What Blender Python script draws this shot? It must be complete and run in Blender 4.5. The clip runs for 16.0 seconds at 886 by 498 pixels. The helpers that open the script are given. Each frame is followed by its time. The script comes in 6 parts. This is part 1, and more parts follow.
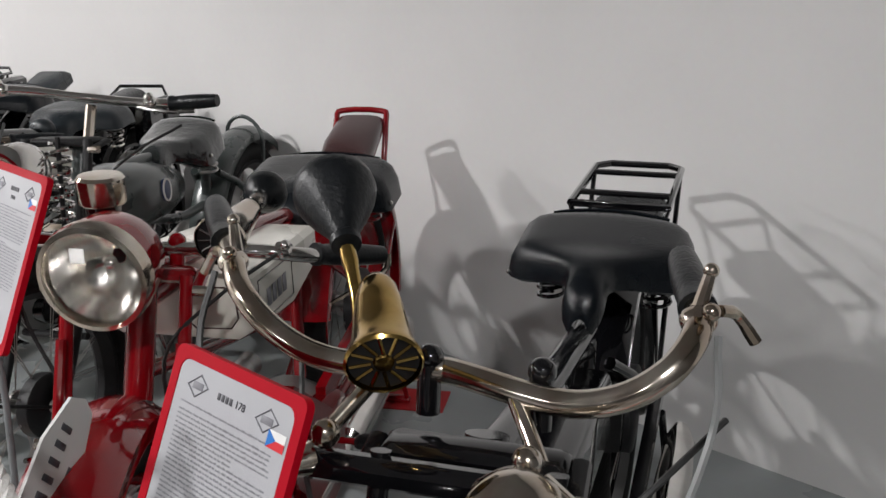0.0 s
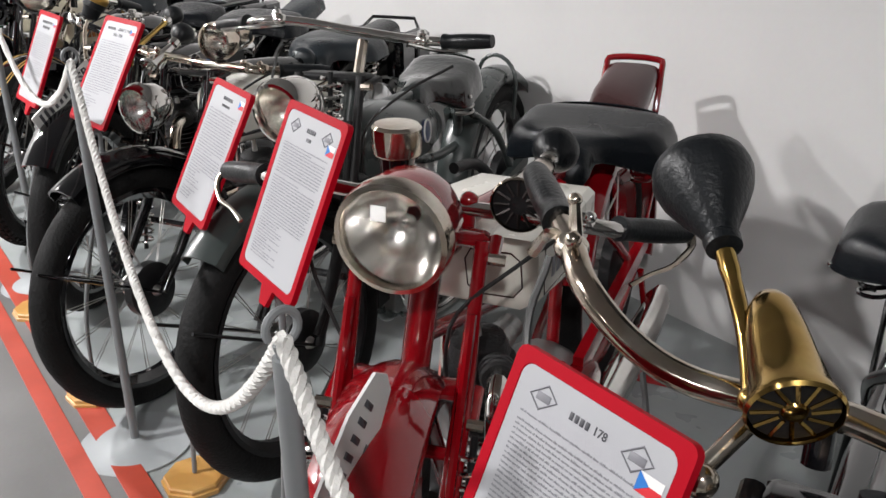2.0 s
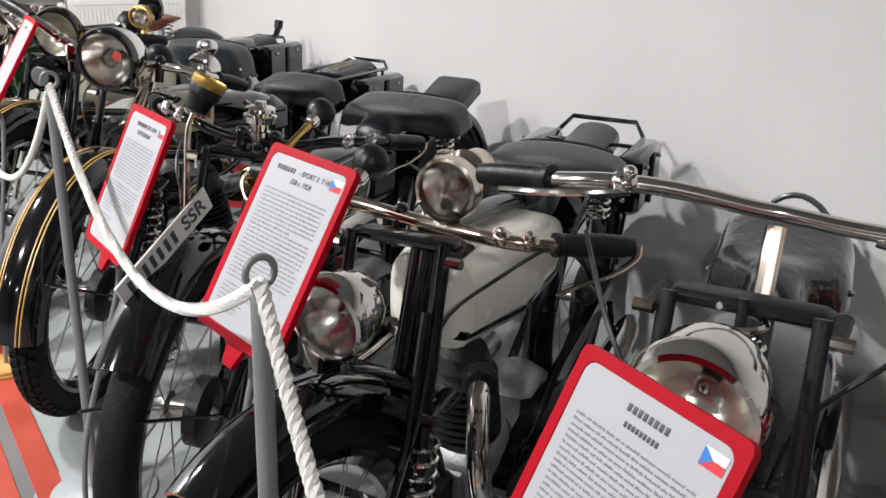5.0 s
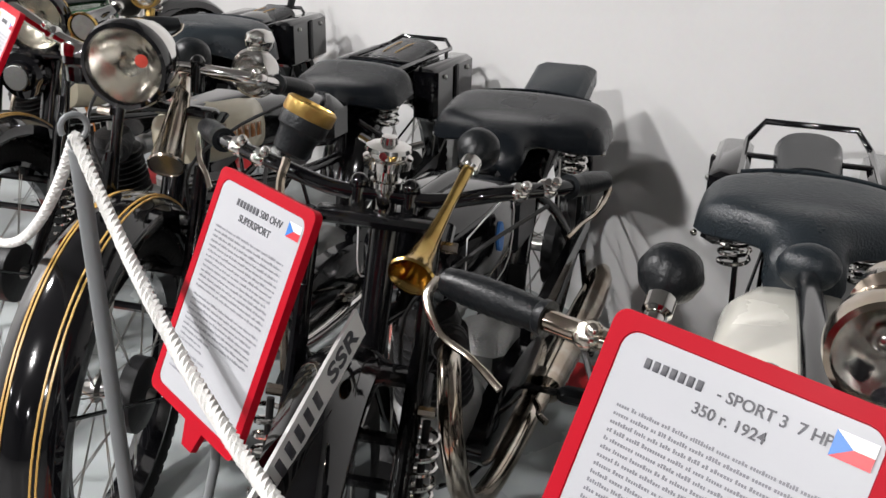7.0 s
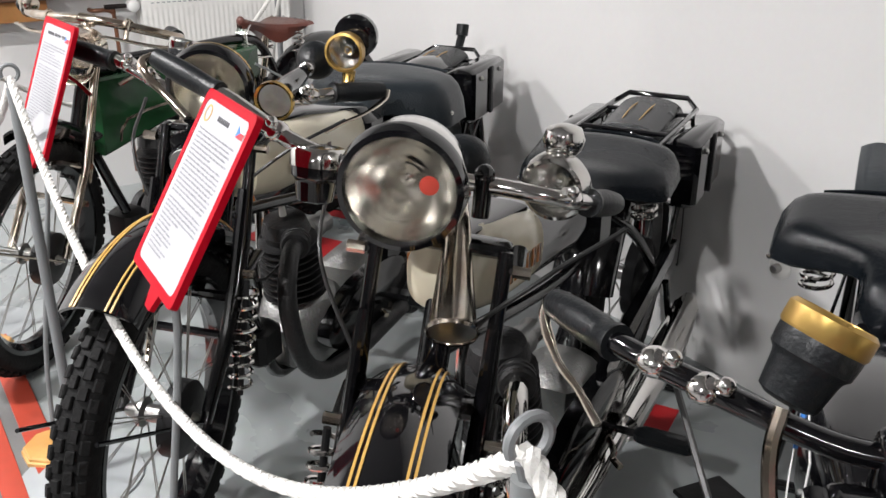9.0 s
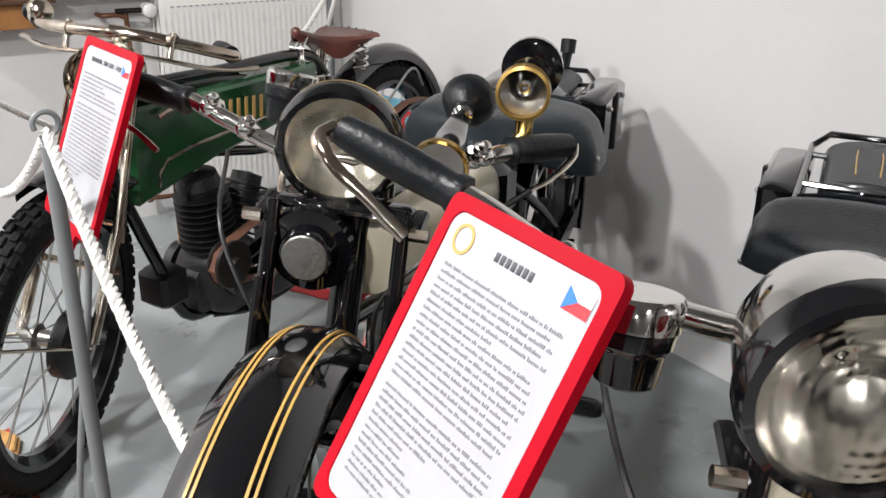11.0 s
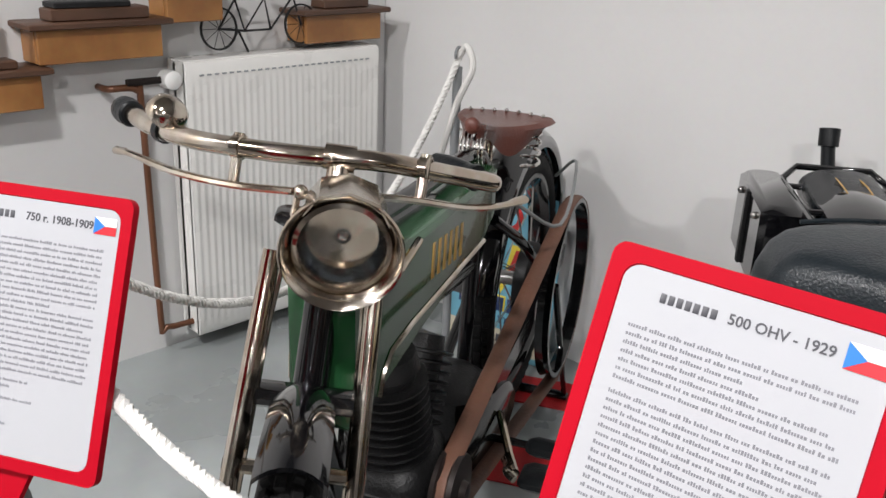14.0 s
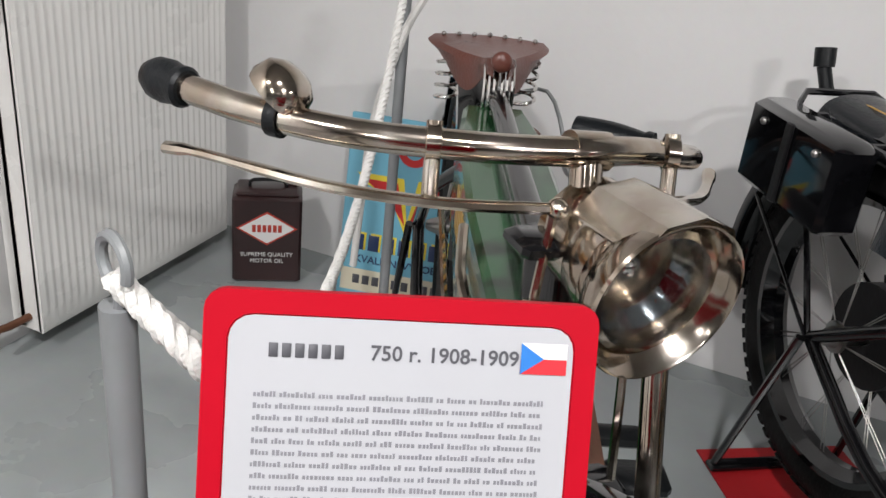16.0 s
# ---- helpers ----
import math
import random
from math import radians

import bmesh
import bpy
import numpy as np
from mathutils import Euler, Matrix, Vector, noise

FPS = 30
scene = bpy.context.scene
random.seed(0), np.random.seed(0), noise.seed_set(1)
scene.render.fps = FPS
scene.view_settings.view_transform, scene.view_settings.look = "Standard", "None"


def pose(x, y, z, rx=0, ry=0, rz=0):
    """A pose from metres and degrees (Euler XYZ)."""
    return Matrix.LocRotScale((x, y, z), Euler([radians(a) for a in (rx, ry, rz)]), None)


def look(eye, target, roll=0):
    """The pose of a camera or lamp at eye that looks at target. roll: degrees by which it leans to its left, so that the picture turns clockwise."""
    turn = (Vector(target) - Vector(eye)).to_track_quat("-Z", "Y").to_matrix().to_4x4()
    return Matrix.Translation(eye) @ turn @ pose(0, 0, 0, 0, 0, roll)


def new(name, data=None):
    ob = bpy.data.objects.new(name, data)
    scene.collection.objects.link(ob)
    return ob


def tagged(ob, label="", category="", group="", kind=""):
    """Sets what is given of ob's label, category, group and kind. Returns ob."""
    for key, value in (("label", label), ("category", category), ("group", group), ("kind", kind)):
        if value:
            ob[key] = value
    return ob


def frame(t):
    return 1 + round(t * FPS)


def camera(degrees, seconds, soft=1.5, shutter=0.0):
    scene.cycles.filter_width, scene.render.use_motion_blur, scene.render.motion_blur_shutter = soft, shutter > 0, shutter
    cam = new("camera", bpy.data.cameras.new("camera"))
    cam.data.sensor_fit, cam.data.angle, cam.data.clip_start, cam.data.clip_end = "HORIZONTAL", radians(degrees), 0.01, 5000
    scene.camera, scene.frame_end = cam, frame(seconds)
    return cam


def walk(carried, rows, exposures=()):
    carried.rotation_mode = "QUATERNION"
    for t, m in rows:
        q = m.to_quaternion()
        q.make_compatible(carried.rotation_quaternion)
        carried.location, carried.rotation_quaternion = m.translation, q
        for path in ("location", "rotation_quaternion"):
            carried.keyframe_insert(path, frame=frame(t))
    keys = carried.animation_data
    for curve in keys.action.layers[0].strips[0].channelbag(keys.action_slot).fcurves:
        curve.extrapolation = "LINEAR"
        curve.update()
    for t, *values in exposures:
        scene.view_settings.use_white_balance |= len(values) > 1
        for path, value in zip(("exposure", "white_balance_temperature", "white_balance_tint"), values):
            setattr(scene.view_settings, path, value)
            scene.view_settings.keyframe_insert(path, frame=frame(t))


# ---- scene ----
cam = camera(52.6, 16.0)
PATH = [
    (0, (0.471, 0.233, 1.384), (-0.795, 1.642, 0.741), -1.4),
    (0.5, (0.462, 0.232, 1.372), (-0.906, 1.506, 0.661), -1.3),
    (1, (0.443, 0.232, 1.37), (-0.974, 1.418, 0.606), -1.3),
    (1.5, (0.369, 0.224, 1.377), (-1.111, 1.316, 0.592), -1.4),
    (2, (0.234, 0.217, 1.391), (-1.284, 1.268, 0.621), -0.8),
    (2.5, (0.055, 0.204, 1.392), (-1.481, 1.265, 0.674), -0.4),
    (3, (-0.135, 0.262, 1.384), (-1.697, 1.312, 0.705), -0.3),
    (3.5, (-0.338, 0.34, 1.384), (-1.925, 1.364, 0.726), 0.4),
    (4, (-0.553, 0.344, 1.373), (-2.142, 1.366, 0.715), 1.2),
    (4.2, (-0.654, 0.331, 1.376), (-2.243, 1.354, 0.722), 1.3),
    (6.3, (-1.684, 0.401, 1.36), (-3.132, 1.561, 0.614), 2.2),
    (6.5, (-1.758, 0.401, 1.358), (-3.199, 1.563, 0.601), 1.8),
    (7, (-1.939, 0.425, 1.348), (-3.404, 1.543, 0.572), 1.1),
    (7.5, (-2.137, 0.461, 1.354), (-3.657, 1.495, 0.566), 0.5),
    (8, (-2.342, 0.443, 1.36), (-3.88, 1.45, 0.572), 0.8),
    (8.5, (-2.546, 0.387, 1.383), (-4.076, 1.415, 0.607), 0.5),
    (9, (-2.752, 0.409, 1.368), (-4.289, 1.436, 0.604), 0.3),
    (9.5, (-2.959, 0.451, 1.377), (-4.527, 1.435, 0.619), 0.0),
    (9.7, (-3.023, 0.451, 1.376), (-4.6, 1.419, 0.615), 0.1),
    (11.8, (-3.776, 0.405, 1.298), (-5.192, 1.578, 0.512), 2.7),
    (12, (-3.862, 0.394, 1.302), (-5.258, 1.588, 0.51), 3.1),
    (12.5, (-4.079, 0.325, 1.313), (-5.426, 1.589, 0.546), 2.3),
    (13, (-4.255, 0.293, 1.308), (-5.578, 1.602, 0.577), 2.0),
    (13.5, (-4.465, 0.309, 1.304), (-5.782, 1.639, 0.601), 1.8),
    (14, (-4.657, 0.277, 1.291), (-5.952, 1.634, 0.597), 2.5),
    (14.5, (-4.871, 0.188, 1.289), (-6.082, 1.615, 0.585), 2.6),
    (15, (-5.065, 0.174, 1.274), (-6.164, 1.671, 0.53), 2.9),
    (15.5, (-5.237, 0.212, 1.257), (-6.151, 1.786, 0.428), 3.8),
    (16, (-5.404, 0.242, 1.248), (-6.054, 1.921, 0.377), 6.2),
]
walk(cam, [(t, look(eye, target, roll)) for t, eye, target, roll in PATH], [(0, 0.18), (1.5, 0.42), (4, 0.32), (7, 0.22), (9.7, 0.18), (12, 0.02), (13.5, -0.1), (16, -0.22)])

# ---- world and lamps ----
world = bpy.data.worlds.new("hall_world")
scene.world = world
world.use_nodes = True
world.node_tree.nodes["Background"].inputs[0].default_value = (0.9, 0.95, 1.0, 1)
world.node_tree.nodes["Background"].inputs[1].default_value = 0.02

WALL_Y, WALL_X, CEIL = 2.40, -7.0, 3.1
LAMPS = [(-4.7, -0.5, 108), (-6.4, -1.2, 84), (-2.4, -1.8, 145), (-5.2, -3.8, 45), (1.6, -0.9, 72), (1.4, -4.6, 40), (-1.8, -5.6, 40), (-4.4, -6.4, 35)]
for lx, ly, watts in LAMPS:
    data = bpy.data.lights.new("panel_light", "AREA")
    data.shape, data.size, data.size_y, data.energy, data.color = "RECTANGLE", 0.2, 0.2, watts, (1.0, 0.98, 0.982)
    new("panel_light", data).matrix_world = pose(lx, ly, CEIL - 0.05, 0, 0, 0)


# ---- materials ----
def mat(name, base, rough=0.5, metal=0.0, var=0.15, scale=6.0, fine=70.0, bump=0.0, coat=0.0, alt=None, mixed=0.5, rvar=0.15, spec=0.5, glass=0.0, glow=0.0):
    m = bpy.data.materials.new(name)
    m.use_nodes = True
    nt = m.node_tree
    b = nt.nodes["Principled BSDF"]
    b.inputs["Metallic"].default_value = metal
    b.inputs["Coat Weight"].default_value = coat
    b.inputs["Coat Roughness"].default_value = 0.05
    b.inputs["Specular IOR Level"].default_value = spec
    b.inputs["Transmission Weight"].default_value = glass
    if glow:
        b.inputs["Emission Color"].default_value = (*base, 1)
        b.inputs["Emission Strength"].default_value = glow
    co = nt.nodes.new("ShaderNodeTexCoord")
    n1, n2 = nt.nodes.new("ShaderNodeTexNoise"), nt.nodes.new("ShaderNodeTexNoise")
    n1.inputs["Scale"].default_value, n1.inputs["Detail"].default_value = scale, 5
    n2.inputs["Scale"].default_value, n2.inputs["Detail"].default_value = fine, 3
    info = nt.nodes.new("ShaderNodeObjectInfo")
    for n in (n1, n2):
        nt.links.new(co.outputs["Object"], n.inputs["Vector"])
    ramp = nt.nodes.new("ShaderNodeValToRGB")
    lo = alt or tuple(c * (1 - var) for c in base)
    ramp.color_ramp.elements[0].position, ramp.color_ramp.elements[1].position = 0.5 - 0.25 * mixed, 0.5 + 0.2 * (1 - mixed) + 0.08
    ramp.color_ramp.elements[0].color, ramp.color_ramp.elements[1].color = (*lo, 1), (*base, 1)
    nt.links.new(n1.outputs["Fac"], ramp.inputs["Fac"])
    mul = nt.nodes.new("ShaderNodeMix")
    mul.data_type, mul.blend_type = "RGBA", "MULTIPLY"
    mul.inputs[0].default_value = min(1.0, var * 1.6)
    nt.links.new(ramp.outputs["Color"], mul.inputs[6])
    nt.links.new(n2.outputs["Color"], mul.inputs[7])
    bright = nt.nodes.new("ShaderNodeHueSaturation")
    bright.inputs["Value"].default_value = 1 + var * 0.7
    bright.inputs["Saturation"].default_value = 1.0
    nt.links.new(mul.outputs[2], bright.inputs["Color"])
    sat = nt.nodes.new("ShaderNodeMix")
    sat.data_type = "RGBA"
    sat.inputs[0].default_value = 0.35
    nt.links.new(ramp.outputs["Color"], sat.inputs[6])
    nt.links.new(bright.outputs["Color"], sat.inputs[7])
    nt.links.new(sat.outputs[2], b.inputs["Base Color"])
    mr = nt.nodes.new("ShaderNodeMapRange")
    mr.inputs["To Min"].default_value, mr.inputs["To Max"].default_value = max(0.02, rough - rvar * 0.5), min(1.0, rough + rvar * 0.5)
    mr.inputs["From Min"].default_value, mr.inputs["From Max"].default_value = 0.3, 0.7
    nt.links.new(n1.outputs["Fac"], mr.inputs["Value"])
    nt.links.new(mr.outputs["Result"], b.inputs["Roughness"])
    if bump:
        bp = nt.nodes.new("ShaderNodeBump")
        bp.inputs["Strength"].default_value, bp.inputs["Distance"].default_value = bump, 0.004
        nt.links.new(n2.outputs["Fac"], bp.inputs["Height"])
        nt.links.new(bp.outputs["Normal"], b.inputs["Normal"])
    return m


BLACK = mat("black_enamel", (0.004, 0.004, 0.005), 0.07, coat=0.6, var=0.3, fine=220)
FRAME = mat("black_frame_paint", (0.005, 0.005, 0.006), 0.14, coat=0.3, var=0.4, fine=160)
MATT = mat("matt_black_metal", (0.011, 0.011, 0.012), 0.45, var=0.4, spec=0.35, fine=120, bump=0.2)
RED = mat("red_enamel", (0.25, 0.003, 0.007), 0.11, coat=0.7, var=0.2)
GREEN = mat("green_enamel", (0.018, 0.085, 0.03), 0.2, coat=0.5, var=0.3)
GREY = mat("grey_green_enamel", (0.05, 0.062, 0.06), 0.3, coat=0.3, var=0.25)
CREAM = mat("cream_enamel", (0.72, 0.66, 0.5), 0.22, coat=0.4, var=0.1)
IVORY = mat("ivory_enamel", (0.78, 0.76, 0.68), 0.25, coat=0.4, var=0.08)
CHROME = mat("chrome_plate", (0.78, 0.76, 0.73), 0.1, metal=1, var=0.15, rvar=0.12, scale=14)
NICKEL = mat("aged_nickel_plate", (0.78, 0.73, 0.65), 0.14, metal=1, var=0.2, scale=16, alt=(0.5, 0.42, 0.34), mixed=0.3, rvar=0.14)
STEEL = mat("bare_steel", (0.5, 0.49, 0.47), 0.34, metal=1, var=0.3, scale=20, bump=0.15)
ALLOY = mat("dull_cast_alloy", (0.42, 0.42, 0.41), 0.45, metal=1, var=0.3, bump=0.4, fine=140)
IRON = mat("cast_iron_black", (0.017, 0.017, 0.018), 0.45, var=0.4, bump=0.5, fine=160)
BRASS = mat("polished_brass", (0.72, 0.5, 0.16), 0.16, metal=1, var=0.25, scale=18, alt=(0.45, 0.29, 0.09), mixed=0.3)
OLDBRASS = mat("worn_brass", (0.62, 0.4, 0.12), 0.34, metal=0.8, var=0.25, scale=18)
GOLD = mat("gold_lining_paint", (0.55, 0.33, 0.09), 0.35, var=0.1)
RUBBER = mat("black_rubber", (0.008, 0.0095, 0.011), 0.34, var=0.3, spec=0.28, bump=0.25, fine=180)
TYRE = mat("tyre_rubber", (0.009, 0.009, 0.009), 0.7, var=0.35, spec=0.2, scale=10, bump=0.6, fine=120)
LEATHER = mat("black_leather", (0.005, 0.007, 0.0095), 0.24, spec=0.28, var=0.3, bump=0.3, fine=260, coat=0.1)
LEATHERG = mat("grey_black_leather", (0.016, 0.022, 0.027), 0.3, spec=0.45, var=0.3, bump=0.35, fine=240)
BROWN = mat("brown_leather", (0.13, 0.04, 0.028), 0.32, var=0.3, bump=0.3, fine=220, coat=0.2)
WINE = mat("dark_wine_leather", (0.055, 0.02, 0.02), 0.2, var=0.3, bump=0.25, fine=160, coat=0.5)
WRAP = mat("plastic_wrapped_leather", (0.025, 0.03, 0.03), 0.14, var=0.5, scale=24, bump=0.9, fine=50, coat=0.8)
BELT = mat("brown_belt_leather", (0.17, 0.075, 0.045), 0.6, var=0.35, bump=0.4, fine=120)
WOOD = mat("varnished_pine", (0.62, 0.36, 0.12), 0.35, var=0.25, scale=9, alt=(0.48, 0.25, 0.07), coat=0.3)
SHELFWOOD = mat("orange_brown_shelf_wood", (0.4, 0.19, 0.06), 0.45, var=0.3, scale=7, alt=(0.26, 0.11, 0.035))
WALNUT = mat("dark_walnut_wood", (0.1, 0.05, 0.03), 0.45, var=0.3)
AMBERW = mat("amber_knob", (0.35, 0.13, 0.03), 0.2, coat=0.6)
PLASTER = mat("white_wall_plaster", (0.69, 0.684, 0.676), 0.75, var=0.09, scale=1.1, fine=45, bump=0.16)
HALLM = mat("grey_hall_paint", (0.09, 0.09, 0.09), 0.8, var=0.1)
# unseen ceiling, darkened in colour so less light bounces onto the black enamel
CEILM = mat("dimmed_ceiling_grey", (0.3, 0.3, 0.3), 0.8, var=0.04)
FLOORM = mat("grey_floor_coating", (0.34, 0.365, 0.365), 0.3, var=0.16, scale=2.2, fine=30, bump=0.06, alt=(0.27, 0.29, 0.29), mixed=0.45)
AISLE = mat("dark_grey_aisle_floor", (0.15, 0.148, 0.145), 0.4, var=0.2, scale=3, bump=0.08)
STRIPE = mat("red_floor_stripe", (0.42, 0.055, 0.03), 0.45, var=0.2, scale=9)
MATRED = mat("red_floor_mat", (0.42, 0.008, 0.012), 0.6, var=0.15, bump=0.3)
POSTM = mat("grey_post_paint", (0.2, 0.21, 0.215), 0.4, var=0.12, scale=12)
DISCM = mat("light_grey_base_paint", (0.34, 0.36, 0.37), 0.4, var=0.12)
ROPEM = mat("white_cotton_rope", (0.7, 0.69, 0.66), 0.85, var=0.12, bump=0.5, fine=300)
SIGNRED = mat("red_sign_plastic", (0.38, 0.002, 0.012), 0.5, var=0.08, spec=0.1)
PAPER = mat("white_printed_paper", (0.385, 0.39, 0.41), 0.45, var=0.03, coat=0.1)
INK = mat("grey_print_ink", (0.07, 0.07, 0.08), 0.5, var=0.1)
PALEINK = mat("pale_text_ink", (0.2, 0.2, 0.22), 0.5, var=0.1)
BLUE = mat("flag_blue_ink", (0.02, 0.16, 0.5), 0.4, var=0.05)
FLAGRED = mat("flag_red_ink", (0.6, 0.02, 0.03), 0.4, var=0.05)
WHITEP = mat("white_enamel_plate", (0.78, 0.78, 0.76), 0.35, var=0.08)
RADM = mat("white_radiator_enamel", (0.8, 0.79, 0.76), 0.3, var=0.04)
COPPER = mat("brown_painted_copper_pipe", (0.2, 0.085, 0.045), 0.4, metal=0.4, var=0.3)
TINM = mat("dark_maroon_tin", (0.035, 0.012, 0.012), 0.35, var=0.4, coat=0.3)
TINRED = mat("tin_label_red", (0.5, 0.05, 0.03), 0.4)
POSTER_B = mat("poster_light_blue", (0.16, 0.42, 0.55), 0.4, var=0.06)
POSTER_Y = mat("poster_yellow", (0.75, 0.6, 0.05), 0.4, var=0.06)
POSTER_R = mat("poster_red", (0.5, 0.02, 0.02), 0.4, var=0.06)
NAVY = mat("poster_navy", (0.02, 0.04, 0.12), 0.4)
CABLE = mat("black_cable_sheath", (0.02, 0.02, 0.02), 0.4)
GCABLE = mat("grey_cable_sheath", (0.25, 0.26, 0.26), 0.4)
MIRROR = mat("silvered_reflector", (0.85, 0.83, 0.8), 0.15, metal=1, var=0.12, scale=30, rvar=0.1)
WARMREF = mat("yellowed_reflector", (0.9, 0.87, 0.79), 0.2, metal=1, var=0.12, scale=30, rvar=0.1)
DARKREF = mat("dull_blue_grey_reflector", (0.3, 0.33, 0.36), 0.08, metal=1, var=0.2, scale=30, rvar=0.06)
DIAL = mat("dark_dial_glass", (0.02, 0.02, 0.02), 0.08, coat=1.0)
PANEL = mat("ceiling_lamp_panel", (1.0, 0.97, 0.93), 0.5, glow=3.0)
RUST = mat("dark_oxide_metal", (0.03, 0.022, 0.02), 0.5, metal=0.5, var=0.4)


def lens_glass(name, ribs, tint, flutes=0):
    m = mat(name, tint, 0.04, glass=1.0, var=0.0, rvar=0.02)
    nt = m.node_tree
    b = nt.nodes["Principled BSDF"]
    for l in list(b.inputs["Base Color"].links):
        nt.links.remove(l)
    b.inputs["Base Color"].default_value = (*tint, 1)
    b.inputs["IOR"].default_value = 1.3
    if ribs:
        co, wv, bp = nt.nodes.new("ShaderNodeTexCoord"), nt.nodes.new("ShaderNodeTexWave"), nt.nodes.new("ShaderNodeBump")
        wv.wave_type, wv.rings_direction = "RINGS", "SPHERICAL"
        wv.inputs["Scale"].default_value = ribs
        mp = nt.nodes.new("ShaderNodeMapping")
        mp.inputs["Location"].default_value = (0, 0, 0.02)
        nt.links.new(co.outputs["Object"], mp.inputs["Vector"])
        nt.links.new(mp.outputs["Vector"], wv.inputs["Vector"])
        nt.links.new(wv.outputs["Fac"], bp.inputs["Height"])
        bp.inputs["Strength"].default_value, bp.inputs["Distance"].default_value = 0.35, 0.001
        nt.links.new(bp.outputs["Normal"], b.inputs["Normal"])
        if flutes:
            w2, b2 = nt.nodes.new("ShaderNodeTexWave"), nt.nodes.new("ShaderNodeBump")
            w2.wave_type, w2.bands_direction = "BANDS", "Y"
            w2.inputs["Scale"].default_value, w2.inputs["Distortion"].default_value = flutes, 1.5
            nt.links.new(co.outputs["Object"], w2.inputs["Vector"])
            nt.links.new(w2.outputs["Fac"], b2.inputs["Height"])
            b2.inputs["Strength"].default_value, b2.inputs["Distance"].default_value = 0.4, 0.0014
            nt.links.new(bp.outputs["Normal"], b2.inputs["Normal"])
            nt.links.new(b2.outputs["Normal"], b.inputs["Normal"])
    return m


GLASS = lens_glass("clear_lamp_glass", 0, (0.97, 0.98, 0.98))
RIBGLASS = lens_glass("ringed_lamp_glass", 48, (0.98, 0.96, 0.9), 30)
FLUTEGLASS = lens_glass("fluted_lamp_glass", 9, (0.97, 0.97, 0.96), 22)


# ---- geometry helpers ----
I4 = Matrix.Identity(4)


def smoothed(pts, k=5):
    """Catmull-Rom through the points, k steps a span."""
    p = [Vector(q) for q in pts]
    p = [2 * p[0] - p[1]] + p + [2 * p[-1] - p[-2]]
    out = []
    for i in range(1, len(p) - 2):
        for j in range(k):
            t = j / k
            a, b, c, d = p[i - 1], p[i], p[i + 1], p[i + 2]
            out.append(0.5 * ((2 * b) + (c - a) * t + (2 * a - 5 * b + 4 * c - d) * t * t + (3 * b - a - 3 * c + d) * t ** 3))
    return out + [p[-2]]


def face_to(v):
    """A turn that takes z to the direction v."""
    return Vector(v).normalized().to_track_quat("Z", "Y").to_matrix().to_4x4()


